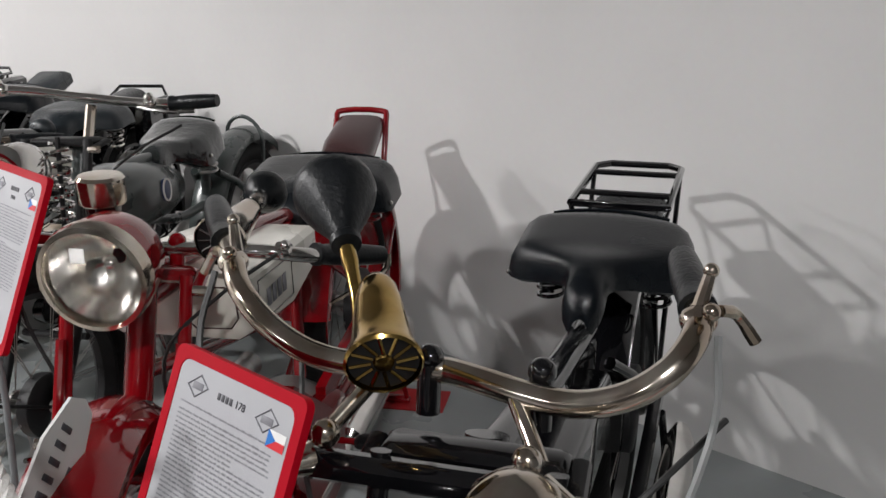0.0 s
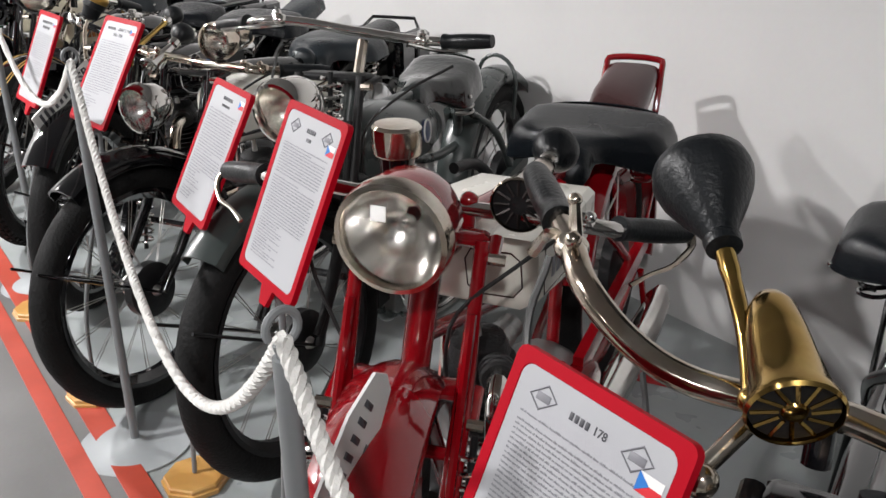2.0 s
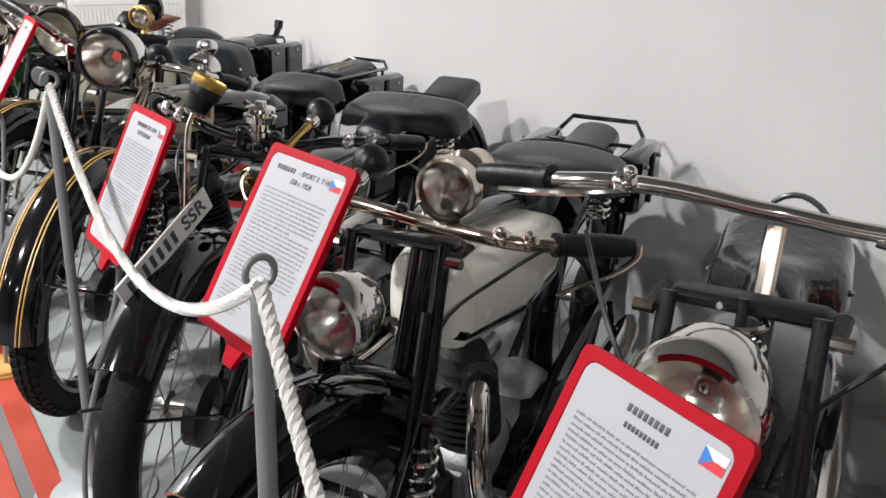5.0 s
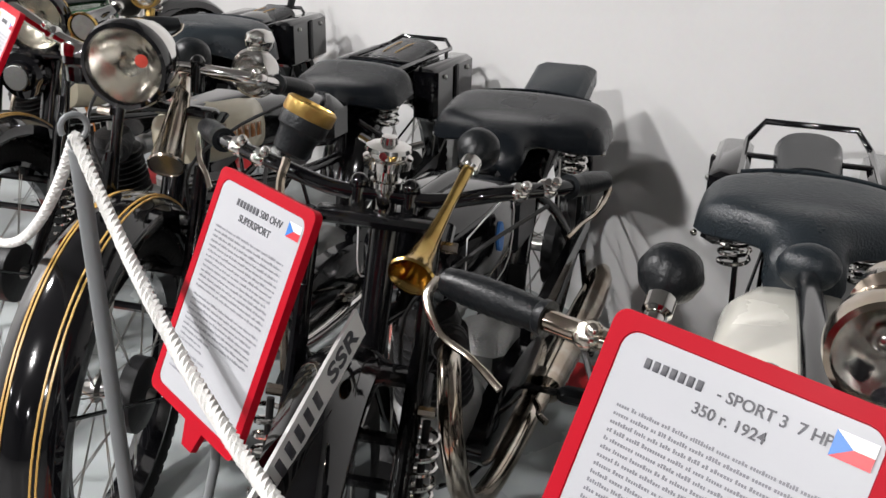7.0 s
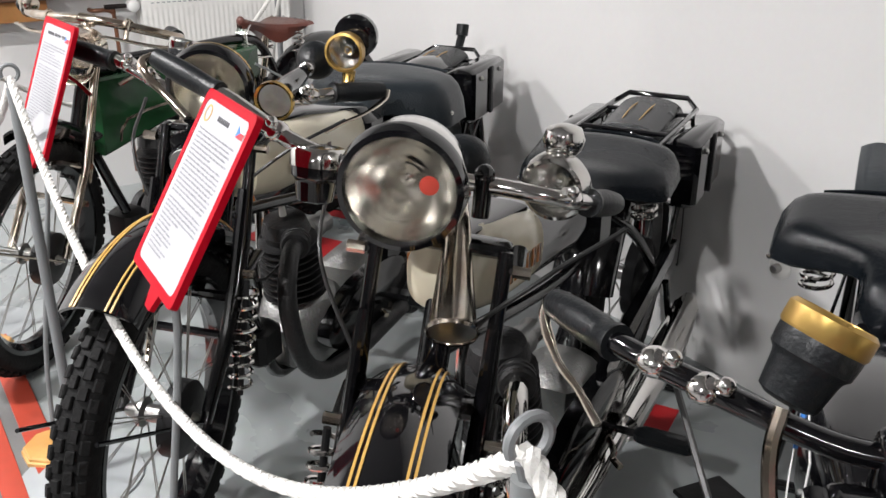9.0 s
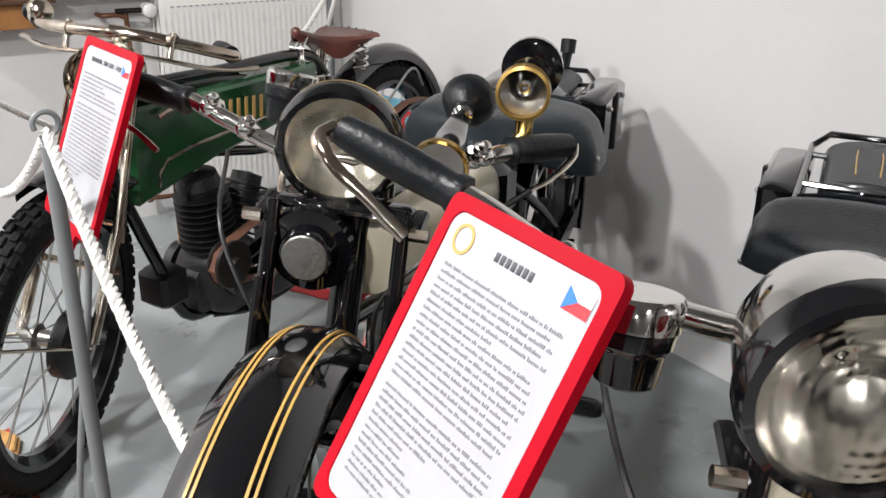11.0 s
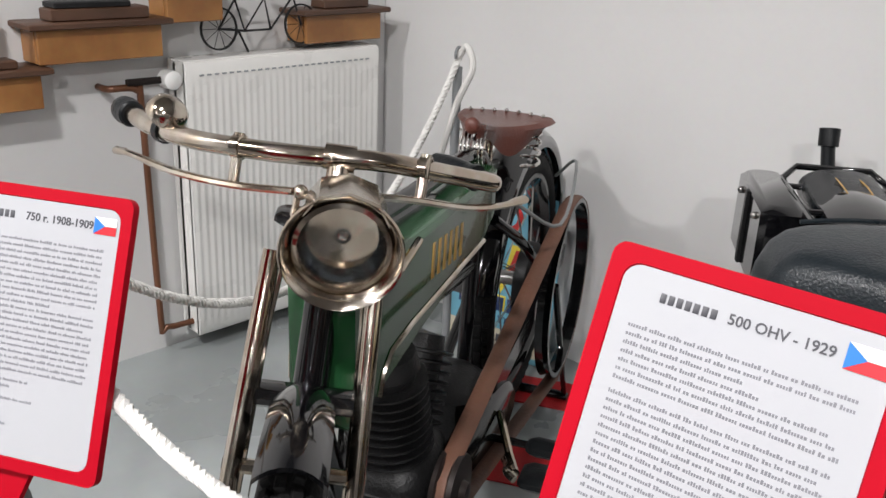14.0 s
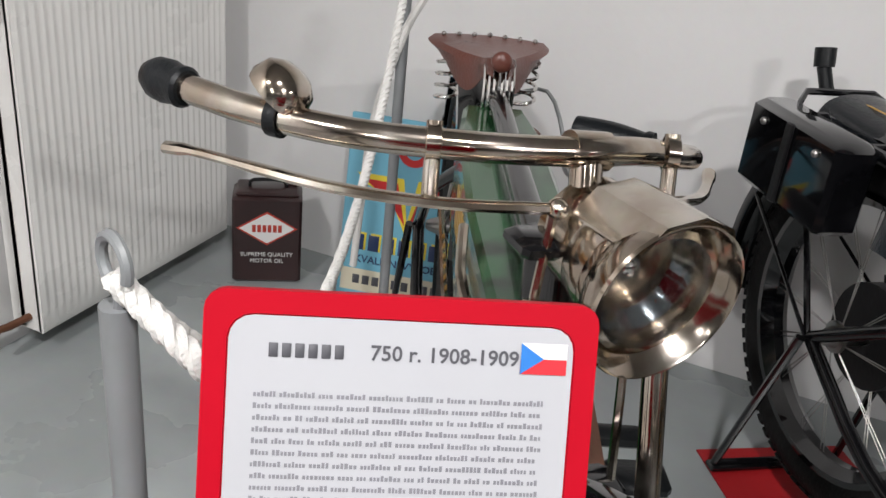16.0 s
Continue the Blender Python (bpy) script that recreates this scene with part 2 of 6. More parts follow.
class Geo:
    def __init__(self, m=None):
        self.v, self.f, self.m, self.flat = [], [], m or I4, False

    def add(self, verts, faces, m=None):
        o, mm = len(self.v), self.m @ (m or I4)
        self.v += [mm @ Vector(q) for q in verts]
        self.f += [[o + i for i in fc] for fc in faces]
        return self

    def loft(self, rings, m=None, closed=True, caps=True, loop=False):
        n, verts, faces = len(rings[0]), [q for r in rings for q in r], []
        for i in range(len(rings) - (0 if loop else 1)):
            a, b = i * n, ((i + 1) % len(rings)) * n
            for j in range(n if closed else n - 1):
                k = (j + 1) % n
                faces.append([a + j, a + k, b + k, b + j])
        if caps and closed and not loop:
            faces += [list(range(n))[::-1], list(range((len(rings) - 1) * n, len(rings) * n))]
        return self.add(verts, faces, m)

    def tube(self, pts, r, n=10, k=0, loop=False, flat=1.0):
        p = smoothed(pts, k) if k else [Vector(q) for q in pts]
        rings, up = [], None
        for i, q in enumerate(p):
            d = (p[(i + 1) % len(p)] - p[i - 1]) if loop or 0 < i < len(p) - 1 else (p[1] - p[0] if i == 0 else p[-1] - p[-2])
            d.normalize()
            if up is None:
                up = d.orthogonal().normalized() if abs(d.z) > 0.95 else (Vector((0, 0, 1)) - d * d.z).normalized()
            up = (up - d * up.dot(d)).normalized()
            s = d.cross(up)
            rr = r[min(len(r) - 1, int(i * len(r) / len(p)))] if isinstance(r, (list, tuple)) else r
            rings.append([q + up * math.cos(a) * rr * flat + s * math.sin(a) * rr for a in (2 * math.pi * j / n for j in range(n))])
        return self.loft(rings, loop=loop)

    def lathe(self, prof, m=None, n=28, loop=False, caps=True):
        rings = [[(max(r, 1e-4) * math.cos(a), max(r, 1e-4) * math.sin(a), h) for a in (2 * math.pi * j / n for j in range(n))] for r, h in prof]
        return self.loft(rings, m, loop=loop, caps=caps)

    def box(self, c, size, m=None, bev=0.004, taper=1.0):
        hx, hy, hz = (q / 2 for q in size)
        bev = min(bev, hx * 0.9, hy * 0.9, hz * 0.9)
        rings = []
        for z, ins in ((-hz, bev), (-hz + bev, 0), (hz - bev, 0), (hz, bev)):
            tp = taper if z > 0 else 1
            x, y = hx * tp - ins, hy * tp - ins
            bb = max(bev * 0.9, 1e-4)
            rings.append([(c[0] + q[0], c[1] + q[1], c[2] + z) for q in ((x, -y + bb), (x, y - bb), (x - bb, y), (-x + bb, y), (-x, y - bb), (-x, -y + bb), (-x + bb, -y), (x - bb, -y))])
        return self.loft(rings, m)

    def coil(self, p0, p1, big, r, turns, n=6):
        p0, p1 = Vector(p0), Vector(p1)
        t = face_to(p1 - p0)
        length, steps = (p1 - p0).length, int(turns * 12)
        pts = [p0 + t @ Vector((big * math.cos(i * 2 * math.pi / 12), big * math.sin(i * 2 * math.pi / 12), length * i / steps)) for i in range(steps + 1)]
        return self.tube(pts, r, n)

    def ball(self, c, r, m=None, n=16, sx=1, sy=1, sz=1):
        prof = [(math.sin(math.pi * i / 10) * r, -math.cos(math.pi * i / 10) * r) for i in range(11)]
        return self.lathe(prof, (m or I4) @ Matrix.Translation(c) @ Matrix.Diagonal((sx, sy, sz, 1)), n)

    def rod(self, a, b, r, n=8):
        return self.tube([a, b], r, n)


def mesh_of(name, geo, material, shade=True):
    me = bpy.data.meshes.new(name)
    me.from_pydata([tuple(q) for q in geo.v], [], geo.f)
    me.validate()
    bm = bmesh.new()
    bm.from_mesh(me)
    bmesh.ops.recalc_face_normals(bm, faces=bm.faces)
    bm.to_mesh(me)
    bm.free()
    me.materials.append(material)
    if shade:
        me.shade_smooth()
        me.set_sharp_from_angle(angle=radians(38))
    return me


def part(name, geo, material, parent, label="", shade=True):
    ob = new(name, mesh_of(name, geo, material, shade))
    ob.parent = parent
    return tagged(ob, label)


def thing(name, label, category, m=I4, group="", kind=""):
    ob = new(name)
    ob.empty_display_size = 0.1
    ob.matrix_basis = m
    return tagged(ob, label, category, group, kind)


def solid(name, geo, material, label, category, m=I4, group="", kind="", shade=True):
    ob = new(name, mesh_of(name, geo, material, shade))
    ob.matrix_basis = m
    return tagged(ob, label, category, group, kind)


def lettering(text, size, material, parent, m, name="lettering", depth=0.0006, bold=0.0, align="CENTER"):
    cu = bpy.data.curves.new("lettering", "FONT")
    cu.body, cu.size, cu.extrude, cu.offset, cu.align_x, cu.align_y = text, size, depth, bold, align, "CENTER"
    cu.resolution_u = 3
    tmp = bpy.data.objects.new("lettering", cu)
    scene.collection.objects.link(tmp)
    dg = bpy.context.evaluated_depsgraph_get()
    me = bpy.data.meshes.new_from_object(tmp.evaluated_get(dg))
    bpy.data.objects.remove(tmp)
    me.materials.clear()
    me.materials.append(material)
    ob = new(name, me)
    ob.parent = parent
    ob.matrix_basis = m
    return ob


def letter_bars(count, w, h, m, gap=0.3):
    """Plain upright bars in place of a maker's name."""
    g, step = Geo(m), w / count
    for i in range(count):
        g.box((-w / 2 + step * (i + 0.5), 0, 0), (step * (1 - gap), h, 0.0012), bev=0.0003)
    return g


ROT_X = Matrix.Rotation(radians(90), 4, "Y")      # takes z to +x
ROT_Y = Matrix.Rotation(radians(-90), 4, "X")     # takes z to +y

# ---- the room ----
g = Geo().box((-2.4, -2.6, -0.05), (9.6, 10.4, 0.1), bev=0.001)
floor = solid("floor", g, FLOORM, "grey coated floor with soft shine", "floor", kind="structure", shade=False)
g = Geo().box((-2.4, -3.585, 0.002), (9.2, 8.43, 0.004), bev=0.001)
solid("aisle_floor", g, AISLE, "dark grey aisle floor beside the bikes", "floor", kind="structure", shade=False)
for y0, y1 in ((0.597, 0.664), (0.508, 0.562)):
    g = Geo().box((-2.4, (y0 + y1) / 2, 0.005), (9.18, y1 - y0, 0.004), bev=0.001)
    solid("floor_stripe", g, STRIPE, "red painted stripe along the aisle", "floor stripe", kind="structure", shade=False)
solid("wall_north", Geo().box((-2.4, WALL_Y + 0.1, 1.54), (9.6, 0.2, 3.2), bev=0.001), PLASTER, "white plastered wall behind the motorcycles", "wall", kind="structure", shade=False)
solid("wall_west", Geo().box((WALL_X - 0.1, -2.7, 1.54), (0.2, 10.19, 3.2), bev=0.001), PLASTER, "white plastered end wall with shelves", "wall", kind="structure", shade=False)
solid("wall_south", Geo().box((-2.4, -7.9, 1.54), (9.19, 0.2, 3.2), bev=0.001), HALLM, "plain grey wall across the hall", "wall", kind="structure", shade=False)
solid("wall_east", Geo().box((2.3, -2.7, 1.54), (0.2, 10.19, 3.2), bev=0.001), HALLM, "plain grey end wall", "wall", kind="structure", shade=False)
solid("ceiling", Geo().box((-2.4, -2.7, CEIL + 0.06), (9.19, 10.19, 0.1), bev=0.001), CEILM, "unseen ceiling, grey to cut bounce light", "ceiling", kind="structure", shade=False)
for lx, ly, watts in LAMPS:
    t = thing("ceiling_lamp", "square unseen ceiling, grey to cut bounce light lamp panel, lit", "ceiling lamp", Matrix.Translation((lx, ly, CEIL)), "ceiling lamps")
    part("frame", Geo().box((0, 0, -0.012), (0.42, 0.42, 0.044), bev=0.004), WHITEP, t)
    part("diffuser", Geo().box((0, 0, -0.036), (0.36, 0.36, 0.006), bev=0.002), PANEL, t)


# ---- motorcycles ----
def arc(cx, cz, r, a0, a1, n):
    return [(cx + r * math.cos(radians(a0 + (a1 - a0) * i / n)), cz + r * math.sin(radians(a0 + (a1 - a0) * i / n)), radians(a0 + (a1 - a0) * i / n)) for i in range(n + 1)]


def mudguard_geo(m, cx, cz, r, a0, a1, w, crown=0.022, lip=0.02):
    """A curved sheet over a wheel, crowned across and with side lips."""
    g, rings, th = Geo(m), [], 0.003
    for x, z, a in arc(cx, cz, r, a0, a1, 26):
        ca, sa = math.cos(a), math.sin(a)
        outer = [(s * w / 2, crown * (1 - abs(s) ** 2.2) - (lip if abs(s) == 1 else 0)) for s in (-1, -0.97, -0.8, -0.55, -0.28, 0, 0.28, 0.55, 0.8, 0.97, 1)]
        sec = [(y, d + th) for y, d in outer] + [(y * 0.97, d - th) for y, d in outer[::-1]]
        rings.append([(x + d * ca, y, z + d * sa) for y, d in sec])
    return g.loft(rings)


def strip_on_guard(m, cx, cz, r, a0, a1, y, w, crown, gw):
    s = abs(y) / (gw / 2)
    d = crown * (1 - s ** 2.2) + 0.004
    g, rings = Geo(m), []
    for x, z, a in arc(cx, cz, r, a0, a1, 26):
        ca, sa = math.cos(a), math.sin(a)
        rings.append([(x + q * ca, yy, z + q * sa) for yy, q in ((y - w / 2, d - 0.002), (y - w / 2, d + 0.0008), (y + w / 2, d + 0.0008), (y + w / 2, d - 0.002))])
    return g.loft(rings)


SPOKE = {}


def wheel(bike, m, r, tw, rim_mat, tread, hub_mat=STEEL, spokes=32, drum=0.0):
    """A spoked wheel whose axle runs along local y of m."""
    ax = m @ ROT_Y
    rr = r - tw * 0.95
    w = part("wheel", Geo(ax).lathe([(rr - 0.004, -tw * 0.42), (rr + 0.008, -tw * 0.42), (rr + 0.004, -tw * 0.36), (rr - 0.014, -tw * 0.16), (rr - 0.014, tw * 0.16), (rr + 0.004, tw * 0.36), (rr + 0.008, tw * 0.42), (rr - 0.004, tw * 0.42), (rr - 0.022, tw * 0.14), (rr - 0.022, -tw * 0.14)], n=48, loop=True), rim_mat, bike, "spoked wheel with rubber tyre")
    prof = [(r - tw * 0.5 + tw * 0.5 * math.cos(radians(a)), tw * 0.52 * math.sin(radians(a))) for a in range(-150, 151, 20)]
    part("tyre", Geo(ax).lathe(prof, n=56, caps=False), TYRE, w, "black rubber tyre")
    if tread:
        g = Geo(ax)
        count = int(2 * math.pi * r / tread)
        for i in range(count):
            for j, row in enumerate((-42, -14, 14, 42)):
                a = 2 * math.pi * (i + (0.5 if j % 2 else 0)) / count
                t = radians(row)
                p = Matrix.Rotation(a, 4, "Z") @ Matrix.Translation((r - tw * 0.5 + tw * 0.5 * math.cos(t), 0, tw * 0.52 * math.sin(t))) @ Matrix.Rotation(-t, 4, "Y")
                g.box((0.001, 0, 0), (0.009, tread * 0.68, tw * 0.2), p, bev=0.0015)
        part("tread", g, TYRE, w, "block tread")
    hr = 0.03
    prof = [(0.008, -0.075), (0.012, -0.07), (hr * 0.7, -0.045), (hr, -0.043), (hr, -0.036), (hr * 0.6, -0.03), (hr * 0.6, 0.03), (hr, 0.036), (hr, 0.043), (hr * 0.7, 0.045), (0.012, 0.07), (0.008, 0.075)]
    part("hub", Geo(ax).lathe(prof, n=18), hub_mat, w)
    if drum:
        part("brake_drum", Geo(ax).lathe([(0.02, 0.02), (drum, 0.022), (drum, 0.05), (drum * 0.93, 0.055), (0.03, 0.06)], n=26), MATT, w)
    key = (round(rr, 3), id(rim_mat))
    if key not in SPOKE:
        SPOKE[key] = mesh_of("spoke", Geo().tube([(hr * 0.9, 0, 0.036), ((rr - 0.018) * 0.985, (rr - 0.018) * 0.28, 0.004)], 0.0013, 4), STEEL)
    for i in range(spokes):
        o = new("spoke", SPOKE[key])
        o.parent = w
        flip = Matrix.Rotation(math.pi, 4, "X") if i % 2 else I4
        o.matrix_basis = ax @ Matrix.Rotation(2 * math.pi * i / spokes + (0.35 if (i // 2) % 2 else 0), 4, "Z") @ flip
    return w


def saddle_geo(m, length, half, nose, skirt=0.05, crown=0.03, dip=0.02, thick=0.014):
    """A sprung saddle, nose at x = 0, rear at x = -length: domed, with sides that roll over into a skirt."""
    g, rings, n = Geo(m), [], 16
    for i in range(23):
        u = i / 22
        s = min(1, max(0, (u - 0.2) / 0.36))
        s = s * s * (3 - 2 * s)
        w = nose + (half - nose) * s
        if u < 0.08:
            w *= 0.45 + 0.55 * math.sin(u / 0.08 * math.pi / 2)
        back = max(0, (u - 0.8) / 0.2)
        w *= 1 - 0.2 * back ** 2.5
        z0 = -dip * math.sin(math.pi * min(1, u * 1.15)) + 0.03 * max(0, u - 0.45) / 0.55 - 0.03 * back ** 2 - 0.045 * max(0, 1 - u / 0.3) ** 1.5 - 0.02 * max(0, 1 - u / 0.06)
        top = []
        for k in range(n + 1):
            t = -1 + 2 * k / n
            roll = max(0, (abs(t) - 0.5) / 0.5)
            top.append((-length * u, w * math.sin(t * math.pi / 2 * 0.92) / math.sin(math.pi / 2 * 0.92), z0 - crown * t * t - skirt * (0.35 + 0.65 * s) * roll ** 2.6))
        rings.append(top + [(q[0], q[1] * 0.94, q[2] - thick * (1 if 1 < k < n - 1 else 0.25)) for k, q in reversed(list(enumerate(top)))])
    return g.loft(rings)


def ell_section(hw, hh, p=2.6, n=24):
    out = []
    for j in range(n):
        a = 2 * math.pi * j / n
        c, s = math.cos(a), math.sin(a)
        out.append((math.copysign(abs(c) ** (2 / p), c) * hw, math.copysign(abs(s) ** (2 / p), s) * hh))
    return out


def body_loft(m, stations, p=3.0, n=28):
    """Closed body along x from stations of (x, middle z, half width, half height)."""
    return Geo(m).loft([[(x, y, z + q) for y, q in ell_section(hw, hh, p, n)] for x, z, hw, hh in stations])


def headlamp(bike, m, r, depth, shell_mat, rim_mat, glass, ref=None, name="headlamp", label="", rim=0.012):
    """Lamp that looks along +x of m: bowl, rim, reflector, bulb and glass."""
    ax = m @ ROT_X
    prof = [(0.004, -depth), (r * 0.42, -depth * 0.98), (r * 0.74, -depth * 0.86), (r * 0.92, -depth * 0.62), (r * 0.99, -depth * 0.3), (r, 0.0), (r * 0.97, 0.0), (r * 0.94, -depth * 0.15)]
    h = part(name, Geo(ax).lathe(prof, n=36, caps=False), shell_mat, bike, label)
    part("rim", Geo(ax).lathe([(r * 0.9, 0.012), (r * 0.93, 0.02), (r + 0.002, 0.018), (r + rim * 0.6, 0.006), (r + rim * 0.6, -0.008), (r, -0.012), (r * 0.93, -0.004)], n=40, loop=True), rim_mat, h)
    part("reflector", Geo(ax).lathe([(0.012, -depth * 0.62), (r * 0.45, -depth * 0.5), (r * 0.75, -depth * 0.3), (r * 0.93, -0.002)], n=36, caps=False), ref or MIRROR, h, "silvered bowl")
    part("bulb", Geo(ax).ball((0, 0, -depth * 0.38), 0.013, n=10), CHROME, h)
    gl = [(0.001, 0.02 + r * 0.09), (r * 0.3, 0.018 + r * 0.08), (r * 0.6, 0.016 + r * 0.05), (r * 0.93, 0.012), (r * 0.93, 0.008), (r * 0.6, 0.012 + r * 0.05), (r * 0.3, 0.014 + r * 0.08), (0.001, 0.016 + r * 0.09)]
    o = new("lens", mesh_of("lens", Geo().lathe(gl, n=36), glass))
    o.parent, o.matrix_basis, o.visible_shadow = h, ax, False
    tagged(o, "clear glass lens")
    return h


def bulb_horn(bike, m, mats, bell=0.055, length=0.2, ball=0.045, perforated=False, plain=False, cone=False):
    """Bulb horn: mouth looks along +x, rubber ball behind."""
    metal, dark = mats
    ax = m @ ROT_X
    prof = [(bell, 0.0), (bell * 1.04, -0.004), (bell * 0.98, -0.01), (bell * 0.8, -length * 0.16), (bell * 0.62, -length * 0.4), (bell * 0.42, -length * 0.62), (0.012, -length * 0.72), (0.009, -length), (0.007, -length), (0.01, -length * 0.72), (bell * 0.4, -length * 0.6), (bell * 0.6, -length * 0.38), (bell * 0.78, -length * 0.14), (bell * 0.95, -0.004)]
    if plain:
        prof = [(bell, 0.0), (bell * 1.05, -0.004), (bell * 0.6, -length * 0.12), (bell * 0.38, -length * 0.3), (bell * 0.25, -length * 0.6), (0.009, -length), (0.006, -length), (bell * 0.2, -length * 0.6), (bell * 0.32, -length * 0.3), (bell * 0.5, -length * 0.13), (bell * 0.96, -0.005)]
    if cone:
        prof = [(bell, 0.0), (bell * 1.06, -0.004), (bell * 0.96, -0.01), (bell * 0.72, -length * 0.4), (bell * 0.52, -length * 0.72), (bell * 0.46, -length * 0.8), (0.014, -length * 0.84), (0.011, -length), (0.008, -length), (0.011, -length * 0.82), (bell * 0.5, -length * 0.7), (bell * 0.9, -0.012)]
    h = part("bulb_horn", Geo(ax).lathe(prof, n=28, caps=False), metal, bike, "bulb horn with rubber ball")
    if perforated:
        part("grille", Geo(ax).lathe([(0.002, -0.006), (bell * 0.96, -0.006), (bell * 0.96, -0.01), (0.002, -0.01)], n=24), MATT, h)
        g = Geo(ax)
        for i in range(12):
            a = i * math.pi / 6
            g.tube([(0.014 * math.cos(a), 0.014 * math.sin(a), -0.004), (bell * 0.9 * math.cos(a), bell * 0.9 * math.sin(a), -0.004)], 0.0022, 5)
        part("grille_mesh", g, RUST, h)
    part("collar", Geo(ax).lathe([(0.013, -length - 0.012), (0.016, -length - 0.01), (0.016, -length + 0.008), (0.012, -length + 0.012)], n=16), CHROME, h)
    b = Geo(ax).lathe([(0.012, -length - 0.01), (ball * 0.45, -length - ball * 0.35), (ball * 0.85, -length - ball * 0.8), (ball, -length - ball * 1.25), (ball * 0.85, -length - ball * 1.75), (ball * 0.5, -length - ball * 2.05), (0.002, -length - ball * 2.15)], n=24)
    part("rubber_ball", b, dark, h, "black rubber ball")
    return h


def grip(bike, a, b, r=0.0165, lever=0, mat_lever=NICKEL, ribbed=False, m=None):
    """Rubber grip from a (inner) to b (outer end), with a hand lever on the side of sign lever."""
    a, b = Vector(a), Vector(b)
    d = (b - a)
    L = d.length
    t = Matrix.Translation(a) @ face_to(d)
    prof = [(r * 1.15, 0), (r * 1.15, 0.008), (r, 0.012)]
    n = 18 if ribbed else 5
    for i in range(1, n):
        prof.append((r * (1.0 + (0.06 if i % 2 and ribbed else 0)) * (1 + 0.12 * math.sin(math.pi * i / n)), 0.012 + (L - 0.024) * i / n))
    prof += [(r * 0.98, L - 0.01), (r * 0.9, L), (0.002, L)]
    gr = part("grip", Geo((m or I4) @ t).lathe(prof, n=16), RUBBER, bike, "black rubber grip")
    if lever:
        dn = d.normalized()
        fw = Vector((lever, 0, -0.25)).normalized()
        pts = [b + dn * 0.012, b + dn * 0.015 + fw * 0.025 + Vector((0, 0, -0.01)), b - dn * 0.02 + fw * 0.05 + Vector((0, 0, -0.025)), b - dn * 0.065 + fw * 0.052 + Vector((0, 0, -0.038)), b - dn * 0.105 + fw * 0.06 + Vector((0, 0, -0.052))]
        part("lever", Geo(m).tube(pts, [0.007, 0.006, 0.0045, 0.004, 0.0045], 8, 4, flat=0.6), mat_lever, gr, "plated hand lever")
    return gr


def spring_pair(bike, m, x, y, z0, z1, big=0.024, r=0.0035, turns=8, material=CHROME, dx=0.0, name="spring"):
    for s in ((-1, 1) if y else (1,)):
        sp = part(name, Geo(m).coil((x, s * y, z0), (x + dx, s * y, z1), big, r, turns), material, bike, "coil spring")
        part("spring_rod", Geo(m).rod((x, s * y, z0 - 0.015), (x + dx, s * y, z1 + 0.015), 0.006), MATT, sp)


def rear_rack(bike, m, x0, x1, w, z, material=FRAME, cross=3, lift=0.0, r=0.007):
    rk = part("luggage_rack", Geo(m).tube([(x0, -w / 2, z), (x1 + 0.03, -w / 2, z), (x1, -w / 2 + 0.03, z + lift), (x1, w / 2 - 0.03, z + lift), (x1 + 0.03, w / 2, z), (x0, w / 2, z), (x0, -w / 2, z)], r, 8), material, bike, "tubular luggage rack")
    for i in range(cross):
        x = x0 + (x1 - x0) * (i + 0.5) / cross
        part("crossbar", Geo(m).rod((x, -w / 2, z), (x, w / 2, z), r * 0.85), material, rk)
    for s in (-1, 1):
        part("strut", Geo(m).tube([(x1 + 0.06, s * w / 2, z), (-1.02, s * 0.095, 0.38)], 0.006, 8), material, rk)
        part("strut", Geo(m).tube([(x0, s * w / 2, z), (x0 + 0.02, s * 0.07, z - 0.12)], 0.006, 8), material, rk)
    return rk


